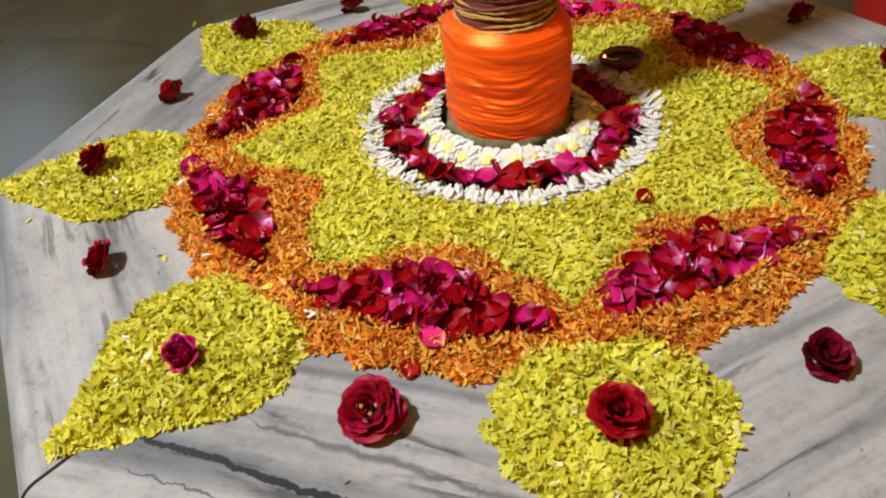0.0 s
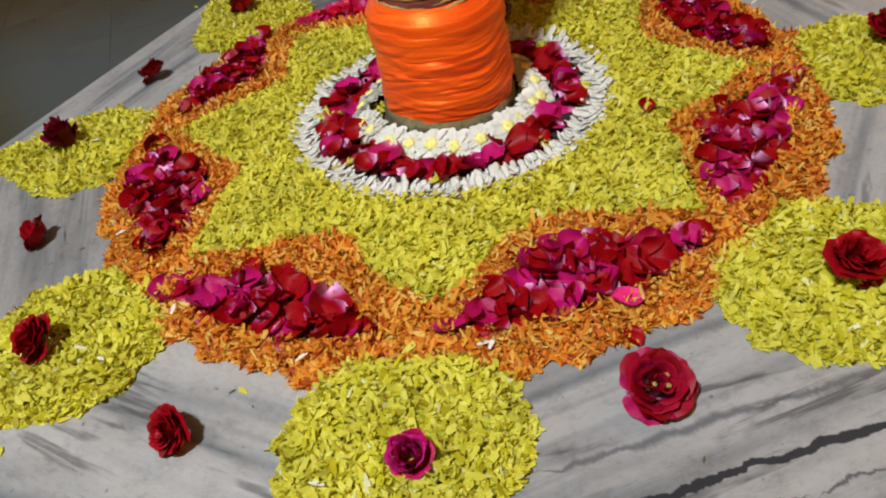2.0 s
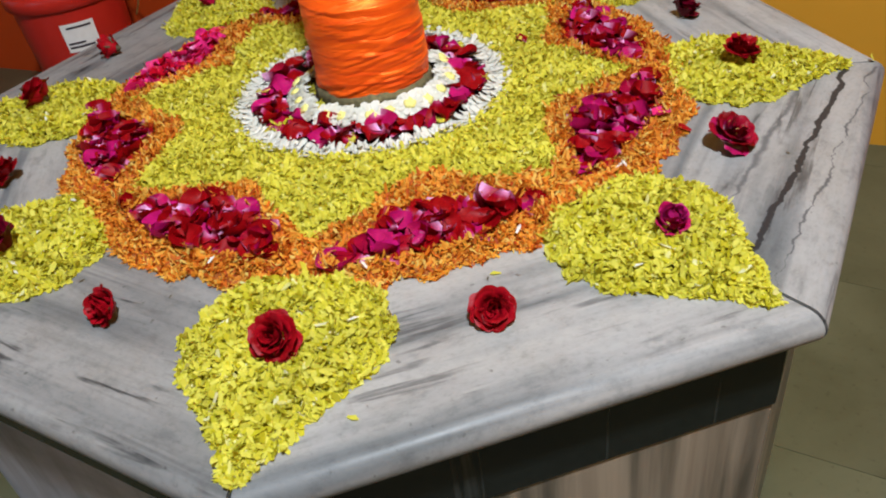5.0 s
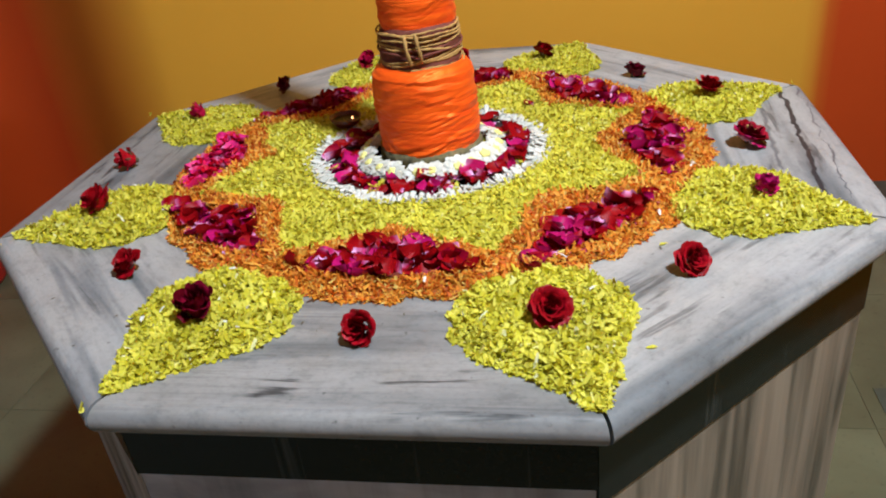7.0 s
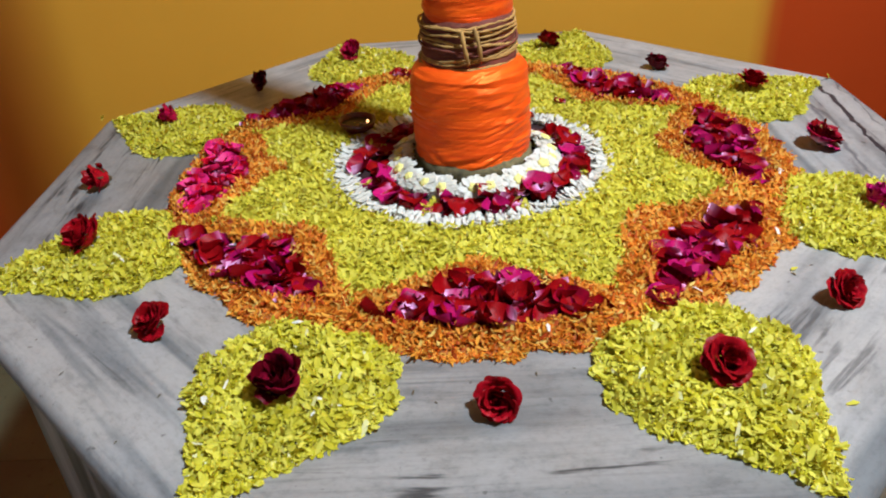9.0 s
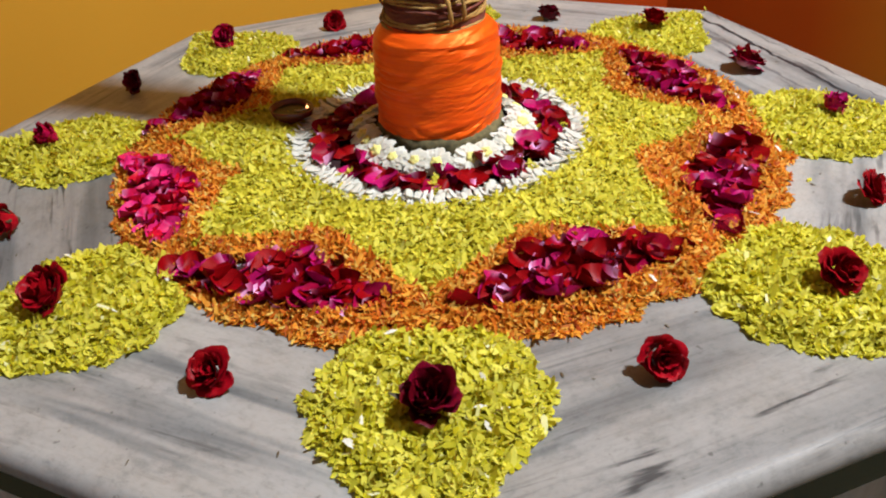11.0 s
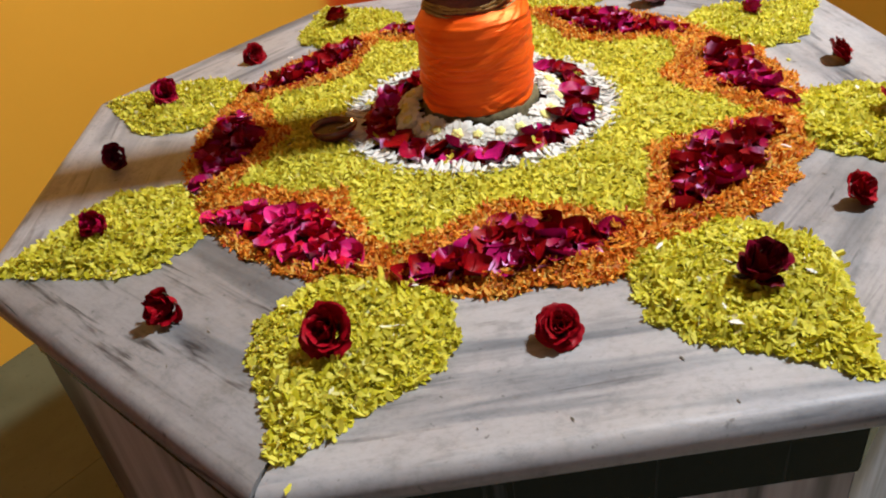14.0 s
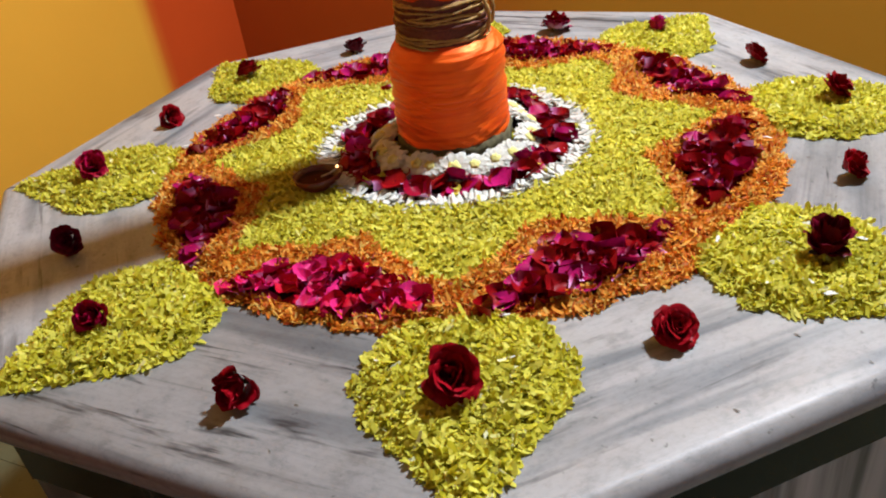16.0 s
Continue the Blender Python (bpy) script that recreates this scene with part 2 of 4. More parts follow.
def rose_material(name, red, pink, share, pale=0.0, heart=0.0):
    """Velvet rose petal: deep red or magenta by petal, paling towards its base where pale is set."""
    m, nt, b = material(name)
    info = nt.nodes.new("ShaderNodeObjectInfo")
    pick = ramp(nt, info.outputs["Random"], [(0.0, red), (max(0.02, share - 0.12), red), (share, tuple(0.5 * (p + q) for p, q in zip(red, pink))), (min(0.98, share + 0.2), pink)])
    v = mapped(nt, (1, 1, 1))
    col = pick
    if pale:
        sep = nt.nodes.new("ShaderNodeSeparateXYZ")
        nt.links.new(v, sep.inputs[0])
        second = math_of(nt, "FRACT", math_of(nt, "MULTIPLY", info.outputs["Random"], 17.3))
        along = math_of(nt, "MULTIPLY_ADD", sep.outputs[1], 25.0, 0.5)
        reach = math_of(nt, "MULTIPLY_ADD", second, -0.38, 0.24)
        f = ramp(nt, math_of(nt, "ADD", along, reach), [(0.0, (pale,) * 3), (0.06, (0.4 * pale,) * 3), (0.20, (0, 0, 0))])
        blush = ramp(nt, math_of(nt, "ADD", along, reach), [(0.06, (0.75,) * 3), (0.28, (0, 0, 0))])
        col = mixed(nt, blush, pick, (0.38, 0.005, 0.10))
        col = mixed(nt, f, col, (0.80, 0.42, 0.70))
    if heart:
        sep = nt.nodes.new("ShaderNodeSeparateXYZ")
        nt.links.new(v, sep.inputs[0])
        rise = math_of(nt, "MULTIPLY", sep.outputs[2], 40.0)
        col = mixed(nt, ramp(nt, rise, [(0.22, (0.7,) * 3), (0.50, (0, 0, 0))]), col, (0.45, 0.012, 0.15))
        col = mixed(nt, ramp(nt, rise, [(0.12, (heart,) * 3), (0.32, (0, 0, 0))]), col, (0.80, 0.58, 0.62))
    n = noise_of(nt, v, 120.0, 4)
    col = mixed(nt, 0.6, col, ramp(nt, n, [(0.3, (0.55, 0.5, 0.5)), (0.65, (1, 1, 1))]), "MULTIPLY")
    nt.links.new(col, b.inputs["Base Color"])
    b.inputs["Roughness"].default_value = 0.45
    b.inputs["Specular IOR Level"].default_value = 0.10
    bump(nt, b, n, 0.15, 0.002)
    return m


def plain(name, colour, rough=0.6, metal=0.0, grain=60.0, depth=0.25):
    m, nt, b = material(name)
    n = noise_of(nt, mapped(nt, (1, 1, 1)), grain, 5)
    big = noise_of(nt, mapped(nt, (1, 1, 1)), grain * 0.09, 3)
    col = mixed(nt, depth, colour, ramp(nt, n, [(0.3, (0.4, 0.4, 0.4)), (0.6, (1, 1, 1))]), "MULTIPLY")
    col = mixed(nt, depth, col, ramp(nt, big, [(0.3, (0.5, 0.5, 0.5)), (0.65, (1, 1, 1))]), "MULTIPLY")
    nt.links.new(col, b.inputs["Base Color"])
    b.inputs["Roughness"].default_value, b.inputs["Metallic"].default_value = rough, metal
    bump(nt, b, n, 0.12, 0.004)
    return m


def cloth_material(name, colour, dark):
    m, nt, b = material(name)
    v = mapped(nt, (4.0, 4.0, 95.0))
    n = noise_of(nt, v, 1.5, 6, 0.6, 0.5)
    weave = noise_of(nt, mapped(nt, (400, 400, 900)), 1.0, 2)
    # crease shade painted in: the bump's hollows take the dark, redder colour
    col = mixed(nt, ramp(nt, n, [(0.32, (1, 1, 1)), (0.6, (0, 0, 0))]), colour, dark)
    nt.links.new(col, b.inputs["Base Color"])
    b.inputs["Roughness"].default_value = 0.38
    b.inputs["Metallic"].default_value = 0.16
    b.inputs["Specular Tint"].default_value = (1.0, 0.58, 0.16, 1)
    b.inputs["Specular IOR Level"].default_value = 0.8
    b.inputs["Sheen Weight"].default_value = 0.08
    b.inputs["Sheen Roughness"].default_value = 0.4
    b.inputs["Sheen Tint"].default_value = (1.0, 0.55, 0.18, 1)
    bump(nt, b, math_of(nt, "MULTIPLY_ADD", weave, 0.08, n), 0.45, 0.006)
    return m


RED_LEFT, RED_RIGHT = (-2.85, -2.38), (-0.02, 0.05)      # along the far wall, from its turning point


def wall_paint(name, east=False):
    """Orange distemper with a red-painted stretch towards the corners."""
    m, nt, b = material(name)
    tc = nt.nodes.new("ShaderNodeTexCoord")
    sep = nt.nodes.new("ShaderNodeSeparateXYZ")
    nt.links.new(tc.outputs["Object"], sep.inputs[0])
    v = tc.outputs["Object"]
    n = noise_of(nt, v, 1.7, 5)
    fine = noise_of(nt, v, 45.0, 4)
    orange = mixed(nt, n, (0.53, 0.248, 0.018), (0.60, 0.295, 0.024))
    red = mixed(nt, n, (0.37, 0.040, 0.003), (0.44, 0.054, 0.004))
    if east:
        fac = ramp(nt, math_of(nt, "MULTIPLY_ADD", sep.outputs[1], 0.5, 0.5), [(0.5 + 0.10, (0, 0, 0)), (0.5 + 0.48, (0.85, 0.85, 0.85))])
    else:
        right = ramp(nt, math_of(nt, "MULTIPLY_ADD", sep.outputs[0], 0.1, 0.5), [(0.5 + RED_RIGHT[0] * 0.1, (0, 0, 0)), (0.5 + RED_RIGHT[1] * 0.1, (1, 1, 1))])
        left = ramp(nt, math_of(nt, "MULTIPLY_ADD", sep.outputs[0], 0.1, 0.5), [(0.5 + RED_LEFT[0] * 0.1, (1, 1, 1)), (0.5 + RED_LEFT[1] * 0.1, (0, 0, 0))])
        fac = mixed(nt, 1.0, right, left, "ADD")
    col = mixed(nt, fac, orange, red)
    nt.links.new(col, b.inputs["Base Color"])
    b.inputs["Roughness"].default_value = 0.7
    b.inputs["Specular IOR Level"].default_value = 0.15
    bump(nt, b, fine, 0.08, 0.004)
    return m


def floor_stone(name, a, c):
    m, nt, b = material(name)
    off, rnd = random_offset(nt, 20.0)
    n = noise_of(nt, mapped(nt, (1, 1, 1), offset=off), 2.5, 6, 0.6, 0.5)
    fine = noise_of(nt, mapped(nt, (1, 1, 1), offset=off), 60.0, 3)
    col = mixed(nt, ramp(nt, n, [(0.3, (0, 0, 0)), (0.7, (1, 1, 1))]), a, c)
    col = mixed(nt, 0.5, col, ramp(nt, fine, [(0.25, (0.35, 0.35, 0.3)), (0.4, (1, 1, 1))]), "MULTIPLY")
    nt.links.new(col, b.inputs["Base Color"])
    nt.links.new(ramp(nt, n, [(0.3, (0.26,) * 3), (0.7, (0.40,) * 3)]), b.inputs["Roughness"])
    b.inputs["Specular IOR Level"].default_value = 0.5
    bump(nt, b, fine, 0.04, 0.002)
    return m


MARBLE = marble("banded_marble", 0.66, 0.0, 0.90, 0.4)
MARBLE_WAVE = marble("wavy_banded_marble", 0.5, 0.0, 0.84, 0.85)
MARBLE_DARK = marble("grey_banded_marble", 1.0, 0.0, 0.68)
MARBLE_DULL = marble("dull_banded_marble", 1.0, 0.0, 0.60)
MARBLE_VEIN = marble("black_veined_marble", 0.8, 0.97, 0.80)
PANEL_GREY = panel_marble("grey_side_marble", (0.86, 0.90, 1.0), 1.2)
PANEL_BROWN = panel_marble("brown_side_marble", (1.0, 0.87, 0.66), 0.76)
PANEL_BLUE = smooth_panel("blue_grey_side_marble")
GRANITE = streaked_granite("black_granite")
GROUT = plain("dark_joint", (0.03, 0.028, 0.025), 0.9)
YELLOW = petal_material("yellow_marigold_petal", [(0.0, (0.32, 0.29, 0.012)), (0.06, (0.60, 0.54, 0.03)), (0.5, (0.72, 0.66, 0.055)), (0.96, (0.78, 0.73, 0.10)), (0.99, (0.78, 0.76, 0.25))])
LEMON = petal_material("lemon_marigold_petal", [(0.0, (0.34, 0.31, 0.012)), (0.07, (0.58, 0.52, 0.010)), (0.5, (0.70, 0.65, 0.06)), (0.975, (0.77, 0.72, 0.11)), (0.993, (0.80, 0.79, 0.5))])
ORANGE = petal_material("orange_marigold_petal", [(0.0, (0.36, 0.045, 0.004)), (0.18, (0.64, 0.16, 0.008)), (0.5, (0.78, 0.31, 0.022)), (0.84, (0.82, 0.44, 0.055)), (0.99, (0.78, 0.60, 0.15))])
# darker than the petals above: shade in their gaps, put into the colour
BED = plain("petal_gap_shade", (0.25, 0.22, 0.018), 0.9, 0, 200, 0.7)
BED_ORANGE = plain("orange_petal_gap_shade", (0.34, 0.10, 0.009), 0.9, 0, 200, 0.7)
# nearly black, standing in for the shade between rose petals
BED_RED = plain("rose_petal_gap_shade", (0.025, 0.003, 0.005), 0.9, 0, 200, 0.7)
ROSE_PETAL = rose_material("loose_rose_petal", (0.225, 0.0008, 0.003), (0.40, 0.006, 0.12), 0.78, 0.95)
PINK_PETAL = rose_material("bright_rose_petal", (0.44, 0.002, 0.018), (0.60, 0.020, 0.16), 0.50, 0.9)
ROSE_RED = rose_material("red_rose", (0.20, 0.0012, 0.004), (0.27, 0.002, 0.008), 0.5)
ROSE_DARK = rose_material("dark_rose", (0.085, 0.001, 0.006), (0.14, 0.002, 0.016), 0.5)
ROSE_CRIMSON = rose_material("crimson_rose", (0.27, 0.002, 0.016), (0.36, 0.004, 0.045), 0.5)
ROSE_BLOWN = rose_material("blown_rose", (0.155, 0.0010, 0.004), (0.23, 0.002, 0.016), 0.5, heart=0.6)
ROSE_PINK = rose_material("magenta_rose", (0.32, 0.004, 0.06), (0.44, 0.012, 0.14), 0.4)
SEPAL = plain("green_sepal", (0.07, 0.05, 0.02), 0.6)
WHITE_PETAL = petal_material("white_petal", [(0.0, (0.74, 0.73, 0.62)), (0.4, (0.83, 0.82, 0.75)), (1.0, (0.87, 0.86, 0.81))], thin=0.36)
FLOWER_EYE = plain("yellow_flower_eye", (0.84, 0.77, 0.24), 0.9, 0, 500, 0.5)
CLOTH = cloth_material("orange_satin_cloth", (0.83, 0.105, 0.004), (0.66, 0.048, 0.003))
BARK = plain("grey_green_bark", (0.17, 0.14, 0.06), 0.9, 0, 130, 0.95)
ROPE = plain("golden_brown_cord", (0.42, 0.24, 0.06), 0.8, 0, 300, 0.6)
ROPE_RED = plain("maroon_cord", (0.16, 0.035, 0.018), 0.8, 0, 300, 0.6)
CLAY = plain("dark_red_clay", (0.10, 0.009, 0.005), 0.38, 0, 80, 0.4)
OIL = plain("lamp_oil", (0.022, 0.004, 0.002), 0.3)
OIL.node_tree.nodes["Principled BSDF"].inputs["Specular IOR Level"].default_value = 0.15
WICK = plain("cotton_wick", (0.5, 0.42, 0.3), 0.9)
FLOOR = floor_stone("grey_green_floor_stone", (0.058, 0.062, 0.033), (0.112, 0.116, 0.064))
STRIP = floor_stone("dark_green_floor_stone", (0.035, 0.045, 0.032), (0.06, 0.075, 0.055))
WALL = wall_paint("orange_and_red_wall_paint")
WALL_EAST = wall_paint("orange_and_red_side_wall_paint", True)
WALL_PLAIN = plain("orange_wall_paint", (0.52, 0.25, 0.03), 0.6, 0, 20, 0.15)
CEILING = plain("white_ceiling_paint", (0.40, 0.39, 0.37), 0.8, 0, 20, 0.1)
RED_PLASTIC = plain("red_plastic", (0.48, 0.018, 0.010), 0.35, 0, 25, 0.12)
GREY_PLASTIC = plain("grey_white_plastic", (0.52, 0.50, 0.47), 0.4, 0, 25, 0.15)
LABEL = plain("white_label", (0.75, 0.73, 0.70), 0.6, 0, 30, 0.15)
INK = plain("dark_label_bars", (0.05, 0.04, 0.05), 0.6)
WIRE = plain("brass_wire", (0.55, 0.36, 0.12), 0.35, 0.8)
FLAME = bpy.data.materials.new("flame")
FLAME.use_nodes = True
FLAME.node_tree.nodes["Principled BSDF"].inputs["Emission Color"].default_value = (1.0, 0.40, 0.13, 1)
FLAME.node_tree.nodes["Principled BSDF"].inputs["Emission Strength"].default_value = 4


# ---- helpers of the place ----
def mesh_of(name, verts, faces, mat, smooth=True):
    me = bpy.data.meshes.new(name)
    me.from_pydata([tuple(v) for v in verts], [], [tuple(f) for f in faces])
    me.materials.append(mat)
    if smooth:
        me.polygons.foreach_set("use_smooth", [True] * len(me.polygons))
    me.update()
    return me


def part(name, me, parent, m=None, label=""):
    ob = new(name, me)
    ob.parent = parent
    if m is not None:
        ob.matrix_basis = m
    return tagged(ob, label)


def thing(name, label, category, group="", kind="", at=(0, 0, 0), data=None):
    ob = new(name, data)
    ob.location = at
    return tagged(ob, label, category, group, kind)


def from_bm(name, bm, mat, smooth=False):
    me = bpy.data.meshes.new(name)
    bm.normal_update()
    bm.to_mesh(me)
    bm.free()
    me.materials.append(mat)
    if smooth:
        me.polygons.foreach_set("use_smooth", [True] * len(me.polygons))
    return me


def box_mesh(name, lo, hi, mat, bevel=0.0):
    bm = bmesh.new()
    bmesh.ops.create_cube(bm, size=1.0)
    for v in bm.verts:
        for i in range(3):
            v.co[i] = (lo[i] + hi[i]) / 2 + v.co[i] * (hi[i] - lo[i])
    if bevel:
        bmesh.ops.bevel(bm, geom=list(bm.edges), offset=bevel, segments=2, affect="EDGES", profile=0.5)
    return from_bm(name, bm, mat)


def lathe(name, profile, mat, n=48, wobble=None):
    """A closed surface turned round z; profile: (radius, height) pairs."""
    verts, faces = [], []
    for j, (r, z) in enumerate(profile):
        for i in range(n):
            a = 2 * math.pi * i / n
            rr, zz = (r, z) if wobble is None else wobble(r, z, a)
            verts.append((rr * math.cos(a), rr * math.sin(a), zz))
    k = len(profile)
    for j in range(k - 1):
        for i in range(n):
            i2 = (i + 1) % n
            faces.append((j * n + i, j * n + i2, (j + 1) * n + i2, (j + 1) * n + i))
    return mesh_of(name, verts, faces, mat)


def tube(name, pts, radius, mat, sides=7, twist=0.0, closed=False):
    """A round cord along pts; twist gives it a laid-strand section."""
    verts, faces = [], []
    n = len(pts)
    pts = [Vector(p) for p in pts]
    for k, p in enumerate(pts):
        d = (pts[(k + 1) % n] - pts[k - 1]) if closed else (pts[min(k + 1, n - 1)] - pts[max(k - 1, 0)])
        d.normalize()
        up = Vector((0, 0, 1)) if abs(d.z) < 0.9 else Vector((1, 0, 0))
        s = d.cross(up).normalized()
        u = s.cross(d)
        for i in range(sides):
            a = 2 * math.pi * i / sides
            r = radius * (1 + (0.28 * math.cos(2 * (a + twist * k)) if twist else 0.0))
            verts.append(p + s * (r * math.cos(a)) + u * (r * math.sin(a)))
    for k in range(n if closed else n - 1):
        k2 = (k + 1) % n
        for i in range(sides):
            i2 = (i + 1) % sides
            faces.append((k * sides + i, k2 * sides + i, k2 * sides + i2, k * sides + i2))
    if not closed:
        faces.append(tuple(range(sides)))
        faces.append(tuple((n - 1) * sides + i for i in reversed(range(sides))))
    return mesh_of(name, verts, faces, mat)


# ---- room ----
NORTH, EAST, WEST, SOUTH, TALL = 1.74, 1.66, -4.9, -4.3, 4.1


def wall(name, lo, hi, mat, label):
    return thing(name, label, "wall", kind="structure", data=box_mesh(name, lo, hi, mat))


# the far wall stands a few degrees askew to the platform
wall("wall_north", (-6.35, 0, 0), (0.72, 0.15, TALL), WALL, "orange painted wall with red painted ends").matrix_basis = pose(1.1, 1.67, 0, 0, 0, 6.2)
wall("wall_east", (EAST, SOUTH, 0), (EAST + 0.15, NORTH, TALL), WALL_EAST, "orange painted wall turning red at the corner")
west = bmesh.new()
for lo, hi in (((SOUTH, 0.0), (-2.1, TALL)), ((-0.3, 0.0), (1.03, TALL)), ((-2.1, 0.0), (-0.3, 0.5)), ((-2.1, 2.3), (-0.3, TALL))):
    for v in bmesh.ops.create_cube(west, size=1.0)["verts"]:
        v.co = Vector((WEST - 0.075 + v.co.x * 0.15, (lo[0] + hi[0]) / 2 + v.co.y * (hi[0] - lo[0]), (lo[1] + hi[1]) / 2 + v.co.z * (hi[1] - lo[1])))
thing("wall_west", "plain orange painted wall with a window opening", "wall", kind="structure", data=from_bm("wall_west", west, WALL_PLAIN))
window = thing("window_2", "plain painted window frame in the orange wall", "window", kind="structure")
for lo, hi in (((-2.1, 0.5), (-2.05, 2.3)), ((-0.35, 0.5), (-0.3, 2.3)), ((-2.05, 0.5), (-0.35, 0.55)), ((-2.05, 2.25), (-0.35, 2.3))):
    part("window_frame", box_mesh("window_frame", (WEST - 0.05, lo[0], lo[1]), (WEST + 0.01, hi[0], hi[1]), CEILING), window)
south = bmesh.new()
for lo, hi in (((WEST - 0.15, 0.0), (-3.35, TALL)), ((-1.65, 0.0), (EAST + 0.15, TALL)), ((-3.35, 0.0), (-1.65, 1.0)), ((-3.35, 2.5), (-1.65, TALL))):
    for v in bmesh.ops.create_cube(south, size=1.0)["verts"]:
        v.co = Vector(((lo[0] + hi[0]) / 2 + v.co.x * (hi[0] - lo[0]), SOUTH - 0.075 + v.co.y * 0.15, (lo[1] + hi[1]) / 2 + v.co.z * (hi[1] - lo[1])))
thing("wall_south", "plain orange painted wall with a window opening", "wall", kind="structure", data=from_bm("wall_south", south, WALL_PLAIN))
window = thing("window_1", "plain painted window frame in the orange wall", "window", kind="structure")
for lo, hi in (((-3.35, 1.0), (-3.30, 2.5)), ((-1.70, 1.0), (-1.65, 2.5)), ((-3.30, 1.0), (-1.70, 1.05)), ((-3.30, 2.45), (-1.70, 2.5))):
    part("window_frame", box_mesh("window_frame", (lo[0], SOUTH - 0.05, lo[1]), (hi[0], SOUTH + 0.01, hi[1]), CEILING), window)
thing("ceiling", "plain white painted ceiling", "ceiling", kind="structure",
      data=box_mesh("ceiling", (WEST - 0.15, SOUTH - 0.15, TALL), (EAST + 0.15, NORTH + 0.15, TALL + 0.12), CEILING))
floor = thing("floor", "polished grey-green stone floor with dark inlaid strips", "floor", kind="structure",
              data=box_mesh("floor", (WEST - 0.15, SOUTH - 0.15, -0.12), (EAST + 0.15, NORTH + 0.15, -0.006), GROUT))


# ---- platform ----
T8 = math.tan(math.radians(22.5))
CORNER = [247.5 + 45 * k for k in range(8)]      # directions of the eight corners
A_SLAB, A_BAND, A_SIDE = 0.687, 0.656, 0.653


def mitred(name, profile, mat, gap=0.0012, cuts=1, smooth=False):
    """One side of the octagon: a profile of (outward, height) swept along x and mitred at both ends."""
    verts, faces = [], []
    n = len(profile)
    for k in range(cuts + 1):
        f = 2 * k / cuts - 1
        for y, z in profile:
            verts.append((f * (y * T8 - gap), y, z))
    for k in range(cuts):
        for i in range(n):
            i2 = (i + 1) % n
            faces.append((k * n + i, k * n + i2, (k + 1) * n + i2, (k + 1) * n + i))
    faces.append(tuple(reversed(range(n))))
    faces.append(tuple(cuts * n + i for i in range(n)))
    bm = bmesh.new()
    vs = [bm.verts.new(v) for v in verts]
    for f in faces:
        bm.faces.new([vs[i] for i in f])
    bmesh.ops.recalc_face_normals(bm, faces=bm.faces)
    me = from_bm(name, bm, mat)
    if smooth:
        for p in me.polygons:
            p.use_smooth = abs(p.normal.x) < 0.5
        me.set_sharp_from_angle(angle=math.radians(38))
    return me


platform = thing("octagonal_platform", "eight-sided white marble platform with black granite band", "platform", at=(0.006, 0.002, 0))
nose = 0.019
slab_profile = [(0.05, 0.0), (0.05, -0.038), (A_SLAB - 0.014, -0.038)]
slab_profile += [(A_SLAB - nose + nose * math.cos(a), -0.019 + 0.019 * math.sin(a)) for a in [math.radians(d) for d in range(-70, 91, 16)]]
slab_profile += [(A_SLAB - nose - 0.02, 0.0)]
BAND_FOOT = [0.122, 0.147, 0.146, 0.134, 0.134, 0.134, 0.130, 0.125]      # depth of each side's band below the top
slab_mats = [MARBLE_DARK, MARBLE, MARBLE_VEIN, MARBLE, MARBLE, MARBLE, MARBLE_DULL, MARBLE_WAVE]  # AB BC CD DE EF FG GH HA
slab_meshes = {}
for k in range(8):
    az = CORNER[k] + 22.5
    turn = pose(0, 0, ZT, 0, 0, az - 90)
    mat = slab_mats[k]
    if mat.name not in slab_meshes:
        slab_meshes[mat.name] = mitred("marble_slab", slab_profile, mat, 0.0023, 1, True)
    part("marble_slab", slab_meshes[mat.name], platform, turn)
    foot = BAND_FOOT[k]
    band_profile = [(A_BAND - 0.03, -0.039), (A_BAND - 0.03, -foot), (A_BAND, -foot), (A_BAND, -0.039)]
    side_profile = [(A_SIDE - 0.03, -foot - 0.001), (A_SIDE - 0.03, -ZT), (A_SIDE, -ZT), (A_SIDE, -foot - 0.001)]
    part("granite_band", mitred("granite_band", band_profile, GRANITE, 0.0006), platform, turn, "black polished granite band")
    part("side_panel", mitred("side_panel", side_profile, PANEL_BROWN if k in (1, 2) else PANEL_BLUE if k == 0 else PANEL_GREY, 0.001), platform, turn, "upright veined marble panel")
core = lathe("core", [(0.02, ZT - 0.012), (0.70, ZT - 0.012), (0.70, 0.0)], GROUT, 8)
core.transform(Matrix.Rotation(math.radians(22.5), 4, "Z"))
part("core", core, platform, Matrix.Diagonal((0.955, 0.955, 1, 1)))


# ---- wrapped trunk ----
CX, CY = 0.006, 0.0
trunk = thing("wrapped_trunk", "tree trunk wrapped in orange cloth and tied with cord", "tree trunk", at=(CX, CY, ZT))
trunk.scale = (1.0, 0.955, 1.0)


def bark_wobble(r, z, a):
    k = noise.noise(Vector((math.cos(a) * 2.5, math.sin(a) * 2.5, z * 22)))
    k2 = noise.noise(Vector((math.cos(a) * 9, math.sin(a) * 9, z * 60)))
    return r * (1 + 0.04 * k + 0.04 * k2), z


part("bark", lathe("bark", [(0.090, -0.005), (0.0915, 0.01), (0.090, 0.018), (0.0905, 0.024), (0.0885, 0.031), (0.081, 0.037), (0.075, 0.05), (0.06, 0.09)], BARK, 72, bark_wobble), trunk, label="rough grey-green bark")


